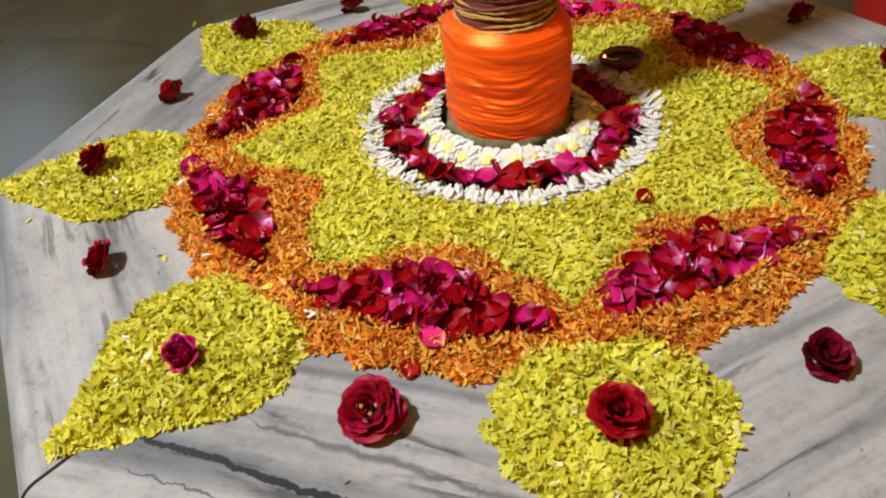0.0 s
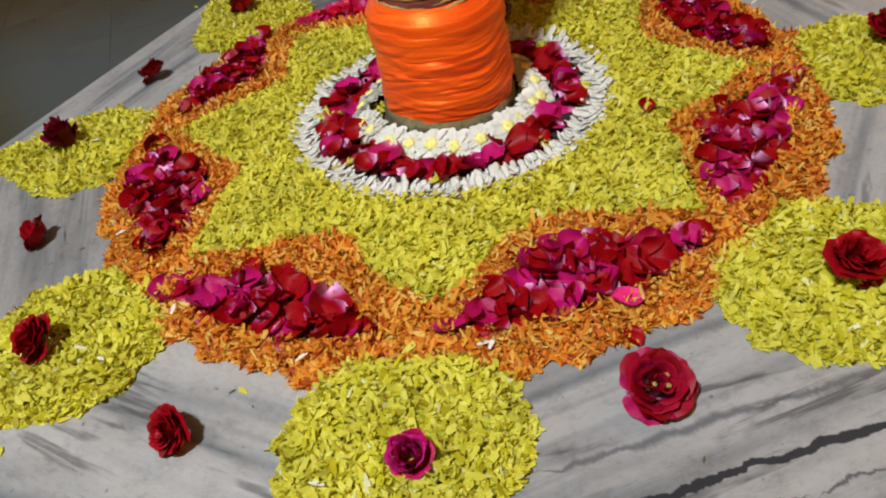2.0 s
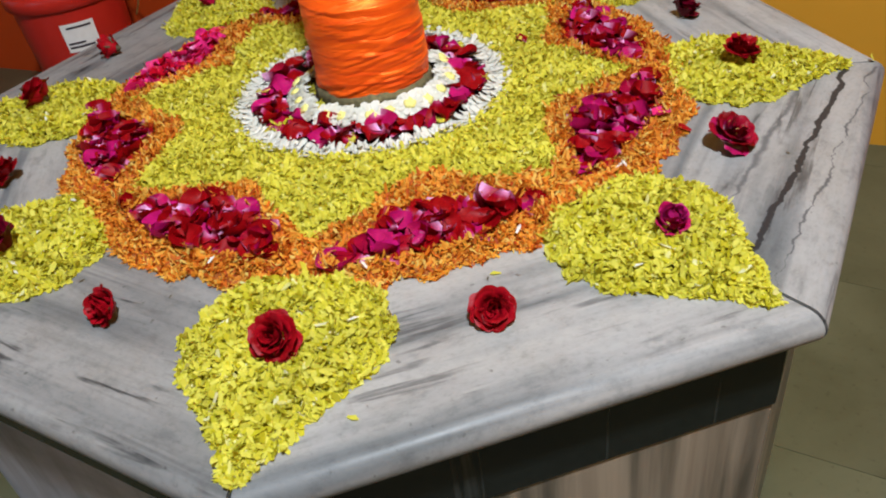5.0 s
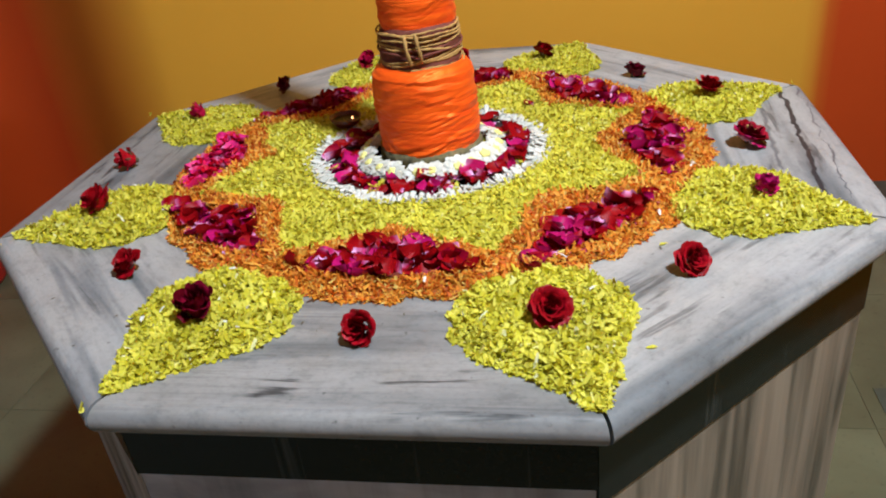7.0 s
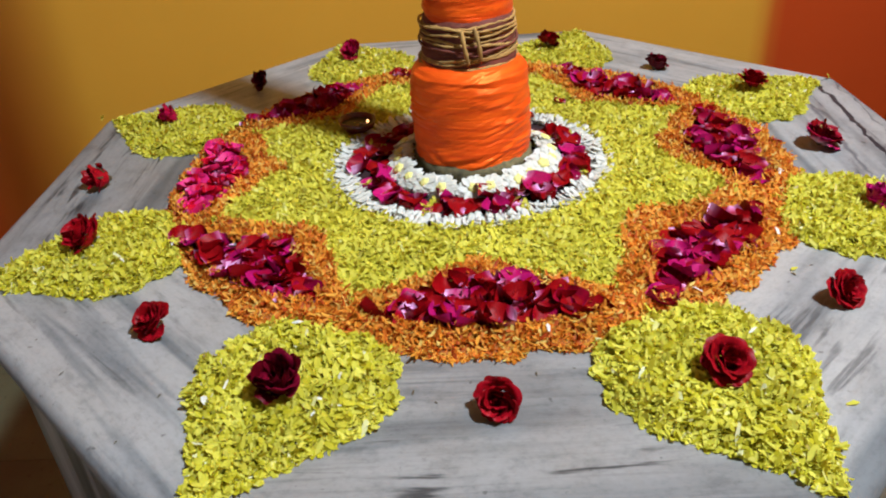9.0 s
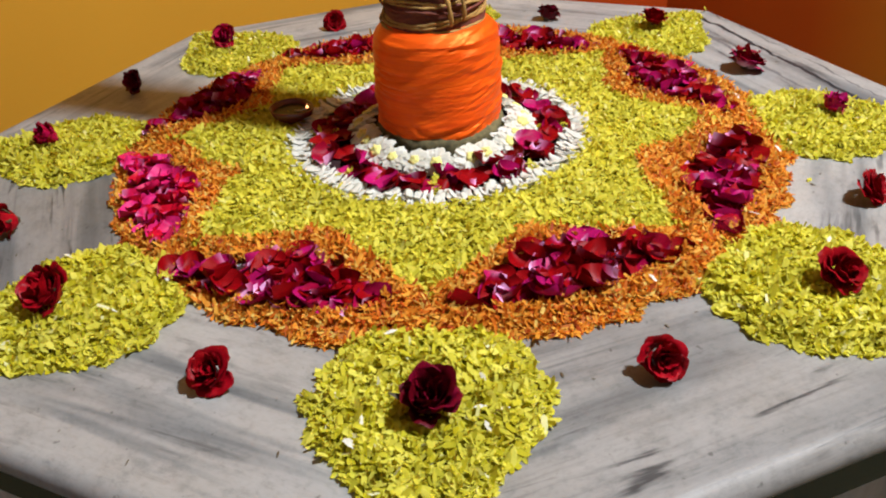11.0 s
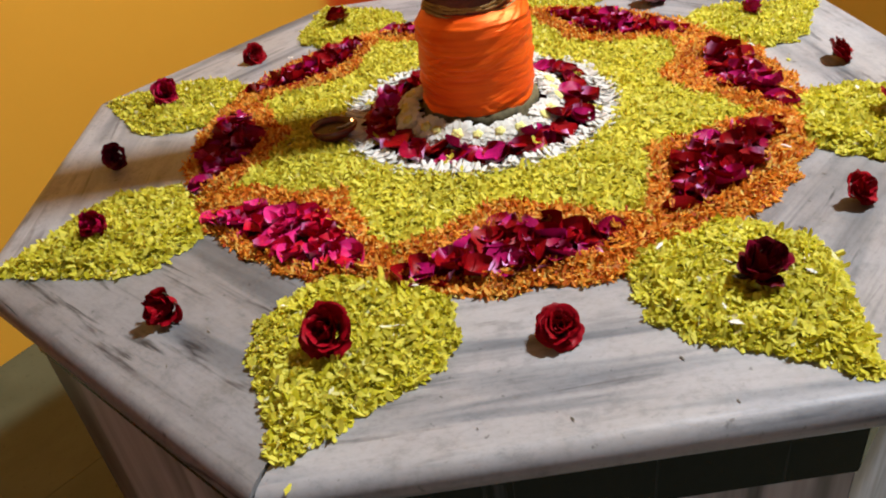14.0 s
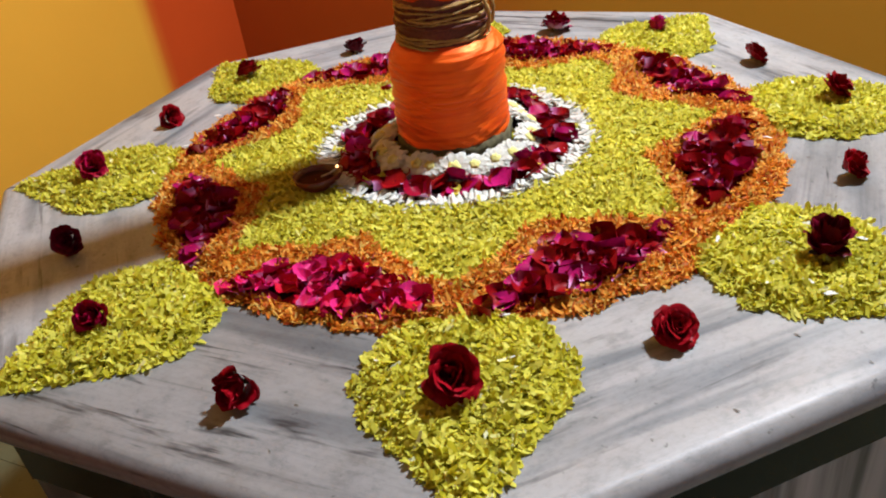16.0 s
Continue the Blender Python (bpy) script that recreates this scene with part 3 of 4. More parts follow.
def folds(r, z, a, seed, amp):
    """Fine creased drapery pulled round the trunk: rounded crowns, sharp creases, mostly level."""
    ca, sa = math.cos(a), math.sin(a)
    q = Vector((ca * 0.6, sa * 0.6, seed))
    h = z + noise.noise(q) * 0.055 + noise.noise(q * 2.3 + Vector((5, 1, 2))) * 0.012
    swing = z + noise.noise(Vector((ca * 0.9 + 3, sa * 0.9, z * 8 + seed))) * 0.030
    big = 2 * abs(noise.noise(Vector((ca * 0.55, sa * 0.55, h * 40 + seed))))
    mid = 2 * abs(noise.noise(Vector((ca * 0.8 + 7, sa * 0.8, swing * 70 + seed))))
    small = 2 * abs(noise.noise(Vector((ca * 1.0, sa * 1.0 + 3, h * 150 + seed * 2))))
    lump = noise.noise(Vector((ca * 1.4 + seed, sa * 1.4, z * 9)))
    part_in = max(0.0, min(1.0, 0.6 + 1.6 * noise.noise(Vector((ca * 1.1 + 2, sa * 1.1, z * 16 + seed)))))
    return r + amp * (0.50 * big + 0.55 * mid * part_in + 0.32 * small * part_in + 0.7 * lump - 0.5)


def cloth(name, outline, seed, amp, n=170, rows=190, mat=None):
    zs = [p[1] for p in outline]
    prof = []
    for j in range(rows + 1):
        z = zs[0] + (zs[-1] - zs[0]) * j / rows
        r = float(np.interp(z, zs, [p[0] for p in outline]))
        prof.append((r, z))

    def wob(r, z, a):
        lip = 0.004 * noise.noise(Vector((math.cos(a) * 2, math.sin(a) * 2, seed + 7)))
        return folds(r, z, a, seed, amp), z + (lip if z < zs[0] + 0.012 else 0)
    return lathe(name, prof, mat or CLOTH, n, wob)


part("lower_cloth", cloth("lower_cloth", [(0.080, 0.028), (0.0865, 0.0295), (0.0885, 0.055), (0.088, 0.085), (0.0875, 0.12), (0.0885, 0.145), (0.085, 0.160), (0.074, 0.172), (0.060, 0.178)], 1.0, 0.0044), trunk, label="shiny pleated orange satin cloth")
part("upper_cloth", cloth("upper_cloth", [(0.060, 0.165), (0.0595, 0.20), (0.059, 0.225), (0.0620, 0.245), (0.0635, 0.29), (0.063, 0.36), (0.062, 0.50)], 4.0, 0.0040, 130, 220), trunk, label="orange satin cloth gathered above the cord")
part("bare_stem", lathe("bare_stem", [(0.058, 0.48), (0.058, 0.9), (0.057, 1.4), (0.055, TALL - ZT)], BARK, 40, bark_wobble), trunk, label="grey-green bark above the cloth")
rng = random.Random(5)
part("maroon_wrap", cloth("maroon_wrap", [(0.066, 0.168), (0.0675, 0.176), (0.0660, 0.205), (0.0645, 0.232), (0.060, 0.240)], 9.0, 0.0035, 120, 70, ROPE_RED), trunk, label="maroon cloth wrap under the cords")
for k in range(14):
    z0, r0 = 0.172 + 0.0045 * k + rng.uniform(-0.003, 0.003), 0.0695 + rng.uniform(-0.0015, 0.0025) - 0.0003 * k
    tilt, ph = rng.uniform(0.002, 0.008), rng.uniform(0, 6.28)
    pts = [((r0 + 0.0015 * math.sin(3 * a + ph)) * math.cos(a), (r0 + 0.0015 * math.sin(3 * a + ph)) * math.sin(a), z0 + tilt * math.sin(a + ph) + 0.0012 * math.sin(5 * a + k)) for a in [2 * math.pi * i / 130 for i in range(130)]]
    part("cord", tube("cord", pts, rng.uniform(0.0015, 0.0022), ROPE_RED if k in (5, 6, 9) else ROPE, 7, 0.55, True), trunk)
for az, dz in ((262, 0.0), (276, 0.004)):
    a = math.radians(az)
    pts = []
    for i in range(15):
        f = i / 14
        pts.append(((0.072 + 0.006 * math.sin(f * 3.1)) * math.cos(a + 0.10 * f), (0.072 + 0.006 * math.sin(f * 3.1)) * math.sin(a + 0.10 * f), 0.228 - 0.045 * f + dz))
    part("cord_end", tube("cord_end", pts, 0.0028, ROPE, 7, 0.5), trunk)


# ---- flower carpet ----
def local(az, t, o):
    """Plan place at t across and o outward along the direction az, in metres."""
    a = math.radians(az)
    return o * math.cos(a) - t * math.sin(a), o * math.sin(a) + t * math.cos(a)


MIDS = [c + 22.5 for c in CORNER]


def fold_angle(x, y):
    """Degrees from the nearest side's middle, the radius in plan units, and the side."""
    r = np.hypot(x, y) / S
    turn = (np.degrees(np.arctan2(y, x)) - MIDS[0] + 22.5) % 360.0
    return turn % 45.0 - 22.5, r, np.minimum(turn // 45.0, 7).astype(int)


def ragged(x, y, amp=0.012, f=26.0):
    return amp * (np.sin(x * f * 2.1 + 1.3 * np.sin(y * f * 1.7)) * 0.5 + np.sin(y * f * 2.9 + x * f) * 0.5)


def star_edge(d):
    return 0.360 + 0.125 * (np.abs(d) / 22.5) ** 1.25


# the eight rose patches, laid by eye: both tips (across, outward), inner and outer edge
LENS = np.array([
    (-0.170, 0.493, 0.172, 0.511, 0.407, 0.543), (-0.188, 0.523, 0.152, 0.512, 0.438, 0.560),
    (-0.187, 0.495, 0.183, 0.507, 0.420, 0.546), (-0.187, 0.487, 0.173, 0.507, 0.404, 0.532),
    (-0.178, 0.500, 0.178, 0.500, 0.412, 0.532), (-0.160, 0.487, 0.178, 0.518, 0.415, 0.542),
    (-0.164, 0.528, 0.184, 0.490, 0.424, 0.550), (-0.182, 0.530, 0.162, 0.486, 0.422, 0.546)])


def in_lens(d, r, k, grow=0.0):
    t, o = r * np.sin(np.radians(d)), r * np.cos(np.radians(d))
    t0, o0, t1, o1, low, high = (LENS[k, i] for i in range(6))
    u = np.clip((t - (t0 + t1) / 2) / ((t1 - t0) / 2 + grow), -1, 1)
    chord = o0 + (o1 - o0) * (u + 1) / 2
    inner = chord - (chord - low + grow) * (1 - np.abs(u) ** 1.6)
    outer = chord + (high - chord + grow) * (1 - u ** 2)
    return (np.abs(u) < 1) & (o > inner) & (o < outer)


def in_yellow(x, y):
    d, r, k = fold_angle(x, y)
    return (r > 0.262) & (r < star_edge(d) + ragged(x, y))


def border(x, y):
    """Outer radius of the orange border, which is a little fuller on one side."""
    return 0.581 + 0.016 * np.cos(np.arctan2(y, x) - math.radians(340))


def in_orange(x, y):
    d, r, k = fold_angle(x, y)
    return (r > star_edge(d) + ragged(x, y)) & (r < border(x, y) + ragged(x, y, 0.012, 40)) & ~in_lens(d, r, k, -0.006)


SPADE_R = [0.568, 0.60, 0.64, 0.68, 0.73, 0.76, 0.80, 0.83, 0.86, 0.885]
SPADE_W = [0.098, 0.114, 0.131, 0.138, 0.121, 0.096, 0.064, 0.045, 0.026, 0.006]
SPADE_TURN = [0.4, 0.7, -0.9, 0.0, 0.0, 0.0, 0.0, 0.9]
SPADE_LONG = [0.995, 1.02, 0.995, 0.985, 1.0, 1.0, 1.0, 0.985]


def in_spade(t, o):
    w = np.interp(o / S, SPADE_R, SPADE_W, left=0, right=0)
    return np.abs(t) / S < w + ragged(t, o, 0.008, 50)


def scatter(test, lo, hi, n, seed):
    g = np.random.default_rng(seed)
    got = np.zeros((0, 2))
    while len(got) < n:
        p = g.uniform(lo, hi, (n * 2, 2))
        got = np.vstack([got, p[test(p[:, 0], p[:, 1])]])
    return got[:n], g


def petal_heap(name, spots, g, length, width, low, high, mat, lean=38.0, depth=1.0):
    """Many small torn flower petals lying over one another, as one mesh."""
    n = len(spots)
    yaw = g.uniform(0, 2 * np.pi, n)
    pitch = np.radians(g.normal(6, lean * 0.55, n))
    roll = np.radians(g.normal(0, lean * 0.7, n))
    ln = length * g.uniform(0.6, 1.25, n)
    wd = width * g.uniform(0.6, 1.3, n)
    z = low + g.uniform(0, high - low, n) * depth
    z = z * np.maximum(depth, 0.35)
    curl = g.normal(0.12, 0.22, n) * ln
    cup = g.normal(0.10, 0.15, n) * wd
    shape = [(-0.5, 0.0, 0), (-0.05, -0.46, 1), (-0.05, 0.46, 1), (0.42, -0.40, 2), (0.5, 0.0, 3), (0.42, 0.40, 2)]
    co = np.zeros((n, 6, 3))
    for k, (u, v, c) in enumerate(shape):
        px, py = u * ln, v * wd
        pz = curl * (u + 0.5) ** 2 + np.where(abs(v) > 0.1, cup, 0) + (0.12 * ln * (u > 0) * g.normal(0, 0.6, n))
        x1, z1 = px * np.cos(pitch) - pz * np.sin(pitch), px * np.sin(pitch) + pz * np.cos(pitch)
        y1, z2 = py * np.cos(roll) - z1 * np.sin(roll) * 0.2, z1 + py * np.sin(roll)
        co[:, k, 0] = spots[:, 0] + x1 * np.cos(yaw) - y1 * np.sin(yaw)
        co[:, k, 1] = spots[:, 1] + x1 * np.sin(yaw) + y1 * np.cos(yaw)
        co[:, k, 2] = np.maximum(z + z2, 0.0008)
    base = np.arange(n)[:, None] * 6
    quad = (base + np.array([[0, 1, 4, 2]])).ravel()
    tri = np.concatenate([base + np.array([[1, 3, 4]]), base + np.array([[2, 4, 5]])]).ravel()
    me = bpy.data.meshes.new(name)
    me.vertices.add(n * 6)
    me.vertices.foreach_set("co", co.ravel())
    me.loops.add(len(quad) + len(tri))
    me.loops.foreach_set("vertex_index", np.concatenate([quad, tri]).astype(np.int32))
    me.polygons.add(n * 3)
    starts = np.concatenate([np.arange(n) * 4, n * 4 + np.arange(2 * n) * 3])
    me.polygons.foreach_set("loop_start", starts.astype(np.int32))
    me.materials.append(mat)
    me.update(calc_edges=True)
    me.validate()
    return me


def bed_sheet(name, test, lo, hi, step, height, mat):
    """The low heap under the petals: a bumpy sheet, coloured as gap shade, over the cells of the plan that hold
    petals.
    """
    xs = np.arange(lo, hi, step)
    gx, gy = np.meshgrid(xs, xs, indexing="ij")
    ok = test(gx, gy)
    idx = -np.ones(gx.shape, int)
    verts, faces = [], []

    def vid(i, j):
        if idx[i, j] < 0:
            idx[i, j] = len(verts)
            q = noise.noise(Vector((gx[i, j] * 70, gy[i, j] * 70, 2)))
            verts.append((gx[i, j], gy[i, j], height * (0.75 + 0.35 * q) if ok[max(i - 1, 0):i + 2, max(j - 1, 0):j + 2].all() else 0.001))
        return idx[i, j]
    for i in range(len(xs) - 1):
        for j in range(len(xs) - 1):
            if ok[i, j] and ok[i + 1, j] and ok[i, j + 1] and ok[i + 1, j + 1]:
                faces.append((vid(i, j), vid(i + 1, j), vid(i + 1, j + 1), vid(i, j + 1)))
    return mesh_of(name, verts, faces, mat)


spots, g = scatter(in_yellow, -0.40, 0.40, 24000, 1)
bed = thing("yellow_petal_carpet", "star of torn yellow marigold petals on marble", "flower petals", kind="stuff", at=(0, 0, ZT),
            data=petal_heap("yellow_petals", spots, g, 0.0145, 0.0056, 0.005, 0.013, YELLOW))
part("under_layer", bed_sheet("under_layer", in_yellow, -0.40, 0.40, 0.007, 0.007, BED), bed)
spots, g = scatter(in_orange, -0.51, 0.51, 33000, 2)
bed = thing("orange_petal_border", "scalloped border of torn orange marigold petals", "flower petals", kind="stuff", at=(0, 0, ZT),
            data=petal_heap("orange_petals", spots, g, 0.0155, 0.0041, 0.005, 0.015, ORANGE, 42, np.clip((border(spots[:, 0], spots[:, 1]) * S - np.hypot(spots[:, 0], spots[:, 1])) / 0.026, 0.12, 1.0)))
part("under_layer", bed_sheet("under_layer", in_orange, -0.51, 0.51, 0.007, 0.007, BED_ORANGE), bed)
spade_meshes = []
for v in range(3):
    spots, g = scatter(in_spade, -0.12, 0.74, 6200, 10 + v)
    spade_meshes.append(petal_heap("spade_petals", spots, g, 0.0142, 0.0060, 0.003, 0.014, LEMON, 46, np.clip((np.interp(spots[:, 1] / S, SPADE_R, SPADE_W) * S - np.abs(spots[:, 0])) / 0.026, 0.12, 1.0)))
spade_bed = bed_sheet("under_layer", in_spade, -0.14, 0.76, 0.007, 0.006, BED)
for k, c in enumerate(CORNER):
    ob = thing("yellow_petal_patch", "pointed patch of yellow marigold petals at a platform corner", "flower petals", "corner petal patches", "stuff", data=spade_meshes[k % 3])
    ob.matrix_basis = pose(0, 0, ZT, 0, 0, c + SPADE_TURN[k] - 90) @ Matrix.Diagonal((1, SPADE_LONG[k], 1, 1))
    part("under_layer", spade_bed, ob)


# ---- loose rose petals ----
def rose_petal(name, mat, seed, length=0.030, width=0.027):
    g = random.Random(seed)
    cup, back, twist = g.uniform(0.20, 0.60), g.uniform(-0.2, 0.35), g.uniform(-0.25, 0.25)
    nu, nv = 8, 7
    verts, faces = [], []
    for j in range(nv + 1):
        v = j / nv
        w = width * 0.54 * max(0.16, math.sin(math.pi * min(1.0, 0.06 + 0.92 * v) ** 1.25) ** 0.62)
        for i in range(nu + 1):
            u = 2 * i / nu - 1
            y = (v - 0.5) * length - 0.06 * length * (u * u) * (v > 0.6)
            x = u * w
            z = cup * width * (u * u) * 0.6 + back * length * (v - 0.4) ** 2 + twist * x * (v - 0.5) + 0.0012 * math.sin(5 * u + seed + 6 * v)
            verts.append((x, y, z))
    for j in range(nv):
        for i in range(nu):
            a = j * (nu + 1) + i
            faces.append((a, a + 1, a + nu + 2, a + nu + 1))
    return mesh_of(name, verts, faces, mat)


petal_meshes = [rose_petal("rose_petal", ROSE_PETAL, s, 0.033 + 0.004 * (s % 3), 0.030 + 0.003 * (s % 4)) for s in range(9)]
pink_meshes = [rose_petal("rose_petal", PINK_PETAL, s + 20, 0.028 + 0.003 * (s % 3), 0.025 + 0.002 * (s % 4)) for s in range(6)]


def lay_petals(parent, places, meshes, rng, low, high, lean=26):
    n = len(places)
    for k, (x, y) in enumerate(places):
        z = low + (high - low) * (k / n) + rng.uniform(-0.002, 0.002)
        m = pose(x, y, z, rng.gauss(0, lean), rng.gauss(0, lean), rng.uniform(0, 360)) @ Matrix.Diagonal((*[rng.uniform(0.95, 1.2)] * 3, 1))
        if rng.random() < 0.3:
            m = m @ pose(0, 0, 0, 180, 0, 0)
        part("rose_petal", rng.choice(meshes), parent, m)


for k, mid in enumerate(MIDS):
    rng = random.Random(40 + k)
    bright = k == 6
    ob = thing("rose_petal_patch", "leaf-shaped patch of %s rose petals on marble" % ("bright pink" if bright else "dark red"), "rose petals", "rose petal patches", at=(0, 0, ZT))
    t0, o0, t1, o1 = LENS[k, :4]
    places = [(t0 + (t1 - t0) * f, o0 + (o1 - o0) * f) for f in (0.045, 0.955, 0.10, 0.90, 0.17, 0.83)]
    while len(places) < (84 if bright else 76):
        t, o = rng.uniform(-0.19, 0.19), rng.uniform(0.40, 0.56)
        r, d = math.hypot(t, o), math.degrees(math.atan2(t, o))
        if in_lens(np.array([d]), np.array([r]), np.array([k]), -0.012)[0]:
            if all((t - a) ** 2 + (o - b) ** 2 > 0.015 ** 2 for a, b in places[-14:]):
                places.append((t, o))
    places = [local(mid, t * S, o * S) for t, o in places]
    lay_petals(ob, places, pink_meshes if bright else petal_meshes, rng, 0.005, 0.014, 11 if bright else 14)
    # sheet painted as the deep shade under the loose petals
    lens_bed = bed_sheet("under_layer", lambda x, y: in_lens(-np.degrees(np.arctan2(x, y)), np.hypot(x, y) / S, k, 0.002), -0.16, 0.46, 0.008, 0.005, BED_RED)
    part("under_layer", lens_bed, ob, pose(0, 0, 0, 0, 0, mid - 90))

rng = random.Random(77)
ring = thing("rose_petal_ring", "ring of red and magenta rose petals round the trunk", "rose petals", at=(0, 0, ZT))
places = []
for k in range(105):
    a, r = 2 * math.pi * (k * 0.618034), rng.uniform(0.168, 0.214) * S
    places.append((r * math.cos(a), r * math.sin(a)))
lay_petals(ring, places, petal_meshes, rng, 0.006, 0.016, 17)
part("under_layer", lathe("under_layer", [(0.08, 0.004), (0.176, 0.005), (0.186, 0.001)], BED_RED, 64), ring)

stray = thing("fallen_petal", "single magenta rose petal fallen on the orange border", "rose petal", "fallen petals", data=pink_meshes[1])
stray.matrix_basis = pose(*local(3, 0, 0.556 * S), ZT + 0.016, 8, 5, 160)
stray = thing("fallen_petal", "small dark red rose petal beside the orange petal border", "rose petal", "fallen petals", data=petal_meshes[4])
stray.matrix_basis = pose(*local(1.2, 0, 0.597 * S), ZT + 0.006, 20, 8, 100) @ Matrix.Diagonal((0.6, 0.6, 0.6, 1))
stray = thing("fallen_petal", "single dark red rose petal on the yellow petals", "rose petal", "fallen petals", data=petal_meshes[2])
stray.matrix_basis = pose(0.166, 0.2, ZT + 0.014, 5, 9, 60) @ Matrix.Diagonal((0.55, 0.55, 0.55, 1))

strip = mesh_of("fallen_petal", [(-0.006, -0.0012, 0), (0.002, -0.0022, 0.0012), (0.0075, 0, 0.0004), (0.002, 0.0022, 0.0014), (-0.006, 0.0012, 0)], [(0, 1, 3, 4), (1, 2, 3)], WHITE_PETAL)
scrap = mesh_of("fallen_petal", [(-0.006, -0.0012, 0), (0.002, -0.0030, 0.0016), (0.007, 0, 0.0006), (0.002, 0.0030, 0.0018), (-0.006, 0.0012, 0)], [(0, 1, 3, 4), (1, 2, 3)], LEMON)
bit = mesh_of("leaf_scrap", [(-0.0035, -0.0006, 0), (0.001, -0.0010, 0.0006), (0.004, 0, 0.0002), (0.001, 0.0010, 0.0006), (-0.0035, 0.0006, 0)], [(0, 1, 3, 4), (1, 2, 3)], SEPAL)
rng = random.Random(21)
for az, count in ((248.2, 10), (203, 4), (293, 2), (338, 1)):
    for k in range(count):
        ob = thing("fallen_petal", "small white petal lying on yellow petals", "flower petal", "white petal scraps", data=strip)
        ob.matrix_basis = pose(*local(az, rng.uniform(-0.085, 0.085), rng.uniform(0.50, 0.60)), ZT + 0.0155, rng.gauss(0, 12), rng.gauss(0, 12), rng.uniform(0, 360))
for k in range(9):
    ob = thing("fallen_petal", "small white petal lying on orange petals", "flower petal", "white petal scraps", data=strip)
    ob.matrix_basis = pose(*local(rng.uniform(0, 360), 0, rng.uniform(0.435, 0.462)), ZT + 0.017, rng.gauss(0, 12), rng.gauss(0, 12), rng.uniform(0, 360))
for az, r in ((303, 0.60), (301, 0.655), (289, 0.53), (340, 0.575), (196, 0.565), (318, 0.50), (256, 0.512), (24, 0.50), (205, 0.72), (170, 0.52)):
    ob = thing("fallen_petal", "single torn yellow petal dropped on the marble", "flower petal", "yellow petal scraps", data=scrap)
    ob.matrix_basis = pose(*local(az, 0, r), ZT + 0.001, 0, 0, rng.uniform(0, 360))
for k in range(26):
    mid = rng.choice(MIDS)
    ob = thing("leaf_scrap", "tiny dark dry scrap on the marble", "leaf scrap", "dry scraps on marble", data=bit)
    ob.matrix_basis = pose(*local(mid, rng.uniform(-0.15, 0.15), rng.uniform(0.49, 0.655)), ZT + 0.0008, 0, 0, rng.uniform(0, 360)) @ Matrix.Diagonal((*[rng.uniform(0.5, 1.1)] * 3, 1))

# ---- white petal ring ----
floret_meshes = []
for s in range(4):
    g = random.Random(s + 3)
    verts, faces = [], []
    prof = [(-0.020, 0.0012), (-0.008, 0.0026), (0.004, 0.0038), (0.014, 0.0044), (0.019, 0.0026), (0.0205, 0.0004)]
    for y, r in prof:
        bend = g.uniform(-0.001, 0.001)
        for i in range(6):
            a = 2 * math.pi * i / 6
            verts.append((r * 1.5 * math.cos(a) + bend, y, r * 0.32 * math.sin(a) + 0.22 * r * math.cos(a) ** 2 + 9 * y * y))
    for j in range(len(prof) - 1):
        for i in range(6):
            faces.append((j * 6 + i, j * 6 + (i + 1) % 6, (j + 1) * 6 + (i + 1) % 6, (j + 1) * 6 + i))
    floret_meshes.append(mesh_of("white_petal", verts, faces, WHITE_PETAL))
rng = random.Random(8)
ring = thing("white_petal_ring", "ring of white flower petals laid outwards on marble", "flower petals", at=(0, 0, ZT))
for k in range(760):
    az = 360 * k / 190 + rng.uniform(-2.5, 2.5)
    x, y = local(az, 0, S * (0.247 + rng.uniform(-0.014, 0.014)))
    part("white_petal", rng.choice(floret_meshes), ring, pose(x, y, 0.003 + 0.0020 * (k // 190) + rng.uniform(0, 0.003), rng.gauss(5, 9), rng.uniform(-25, 25), az - 90 + rng.gauss(0, 17) + 180 * (rng.random() < 0.25)) @ Matrix.Diagonal((rng.uniform(0.62, 0.9), rng.uniform(0.55, 0.9), 1, 1)))


# ---- white chrysanthemums ----
def chrysanthemum_petals(seed):
    g = random.Random(seed)
    verts, faces = [], []
    for ring_no, (count, ln, rise) in enumerate([(24, 0.0210, -0.08), (22, 0.0205, 0.08), (20, 0.0185, 0.22), (16, 0.0160, 0.36)]):
        for k in range(count):
            a = 2 * math.pi * (k + 0.5 * ring_no) / count + g.uniform(-0.12, 0.12)
            L, e, w = ln * g.uniform(0.85, 1.1), rise + g.uniform(-0.12, 0.12), 0.0034 * g.uniform(0.85, 1.2)
            b = len(verts)
            for f, ww in ((0.15, 0.5), (0.55, 1.0), (0.85, 1.0), (1.0, 0.45)):
                r, z = L * f * math.cos(e), 0.012 + L * f * math.sin(e) - 0.004 * f * f
                for sgn in (-1, 0, 1):
                    verts.append((r * math.cos(a) - sgn * w * ww * math.sin(a), r * math.sin(a) + sgn * w * ww * math.cos(a), z + 0.0012 * abs(sgn)))
            for j in range(3):
                for i in range(2):
                    faces.append((b + 3 * j + i, b + 3 * j + i + 1, b + 3 * j + i + 4, b + 3 * j + i + 3))
    return mesh_of("petals", verts, faces, WHITE_PETAL)


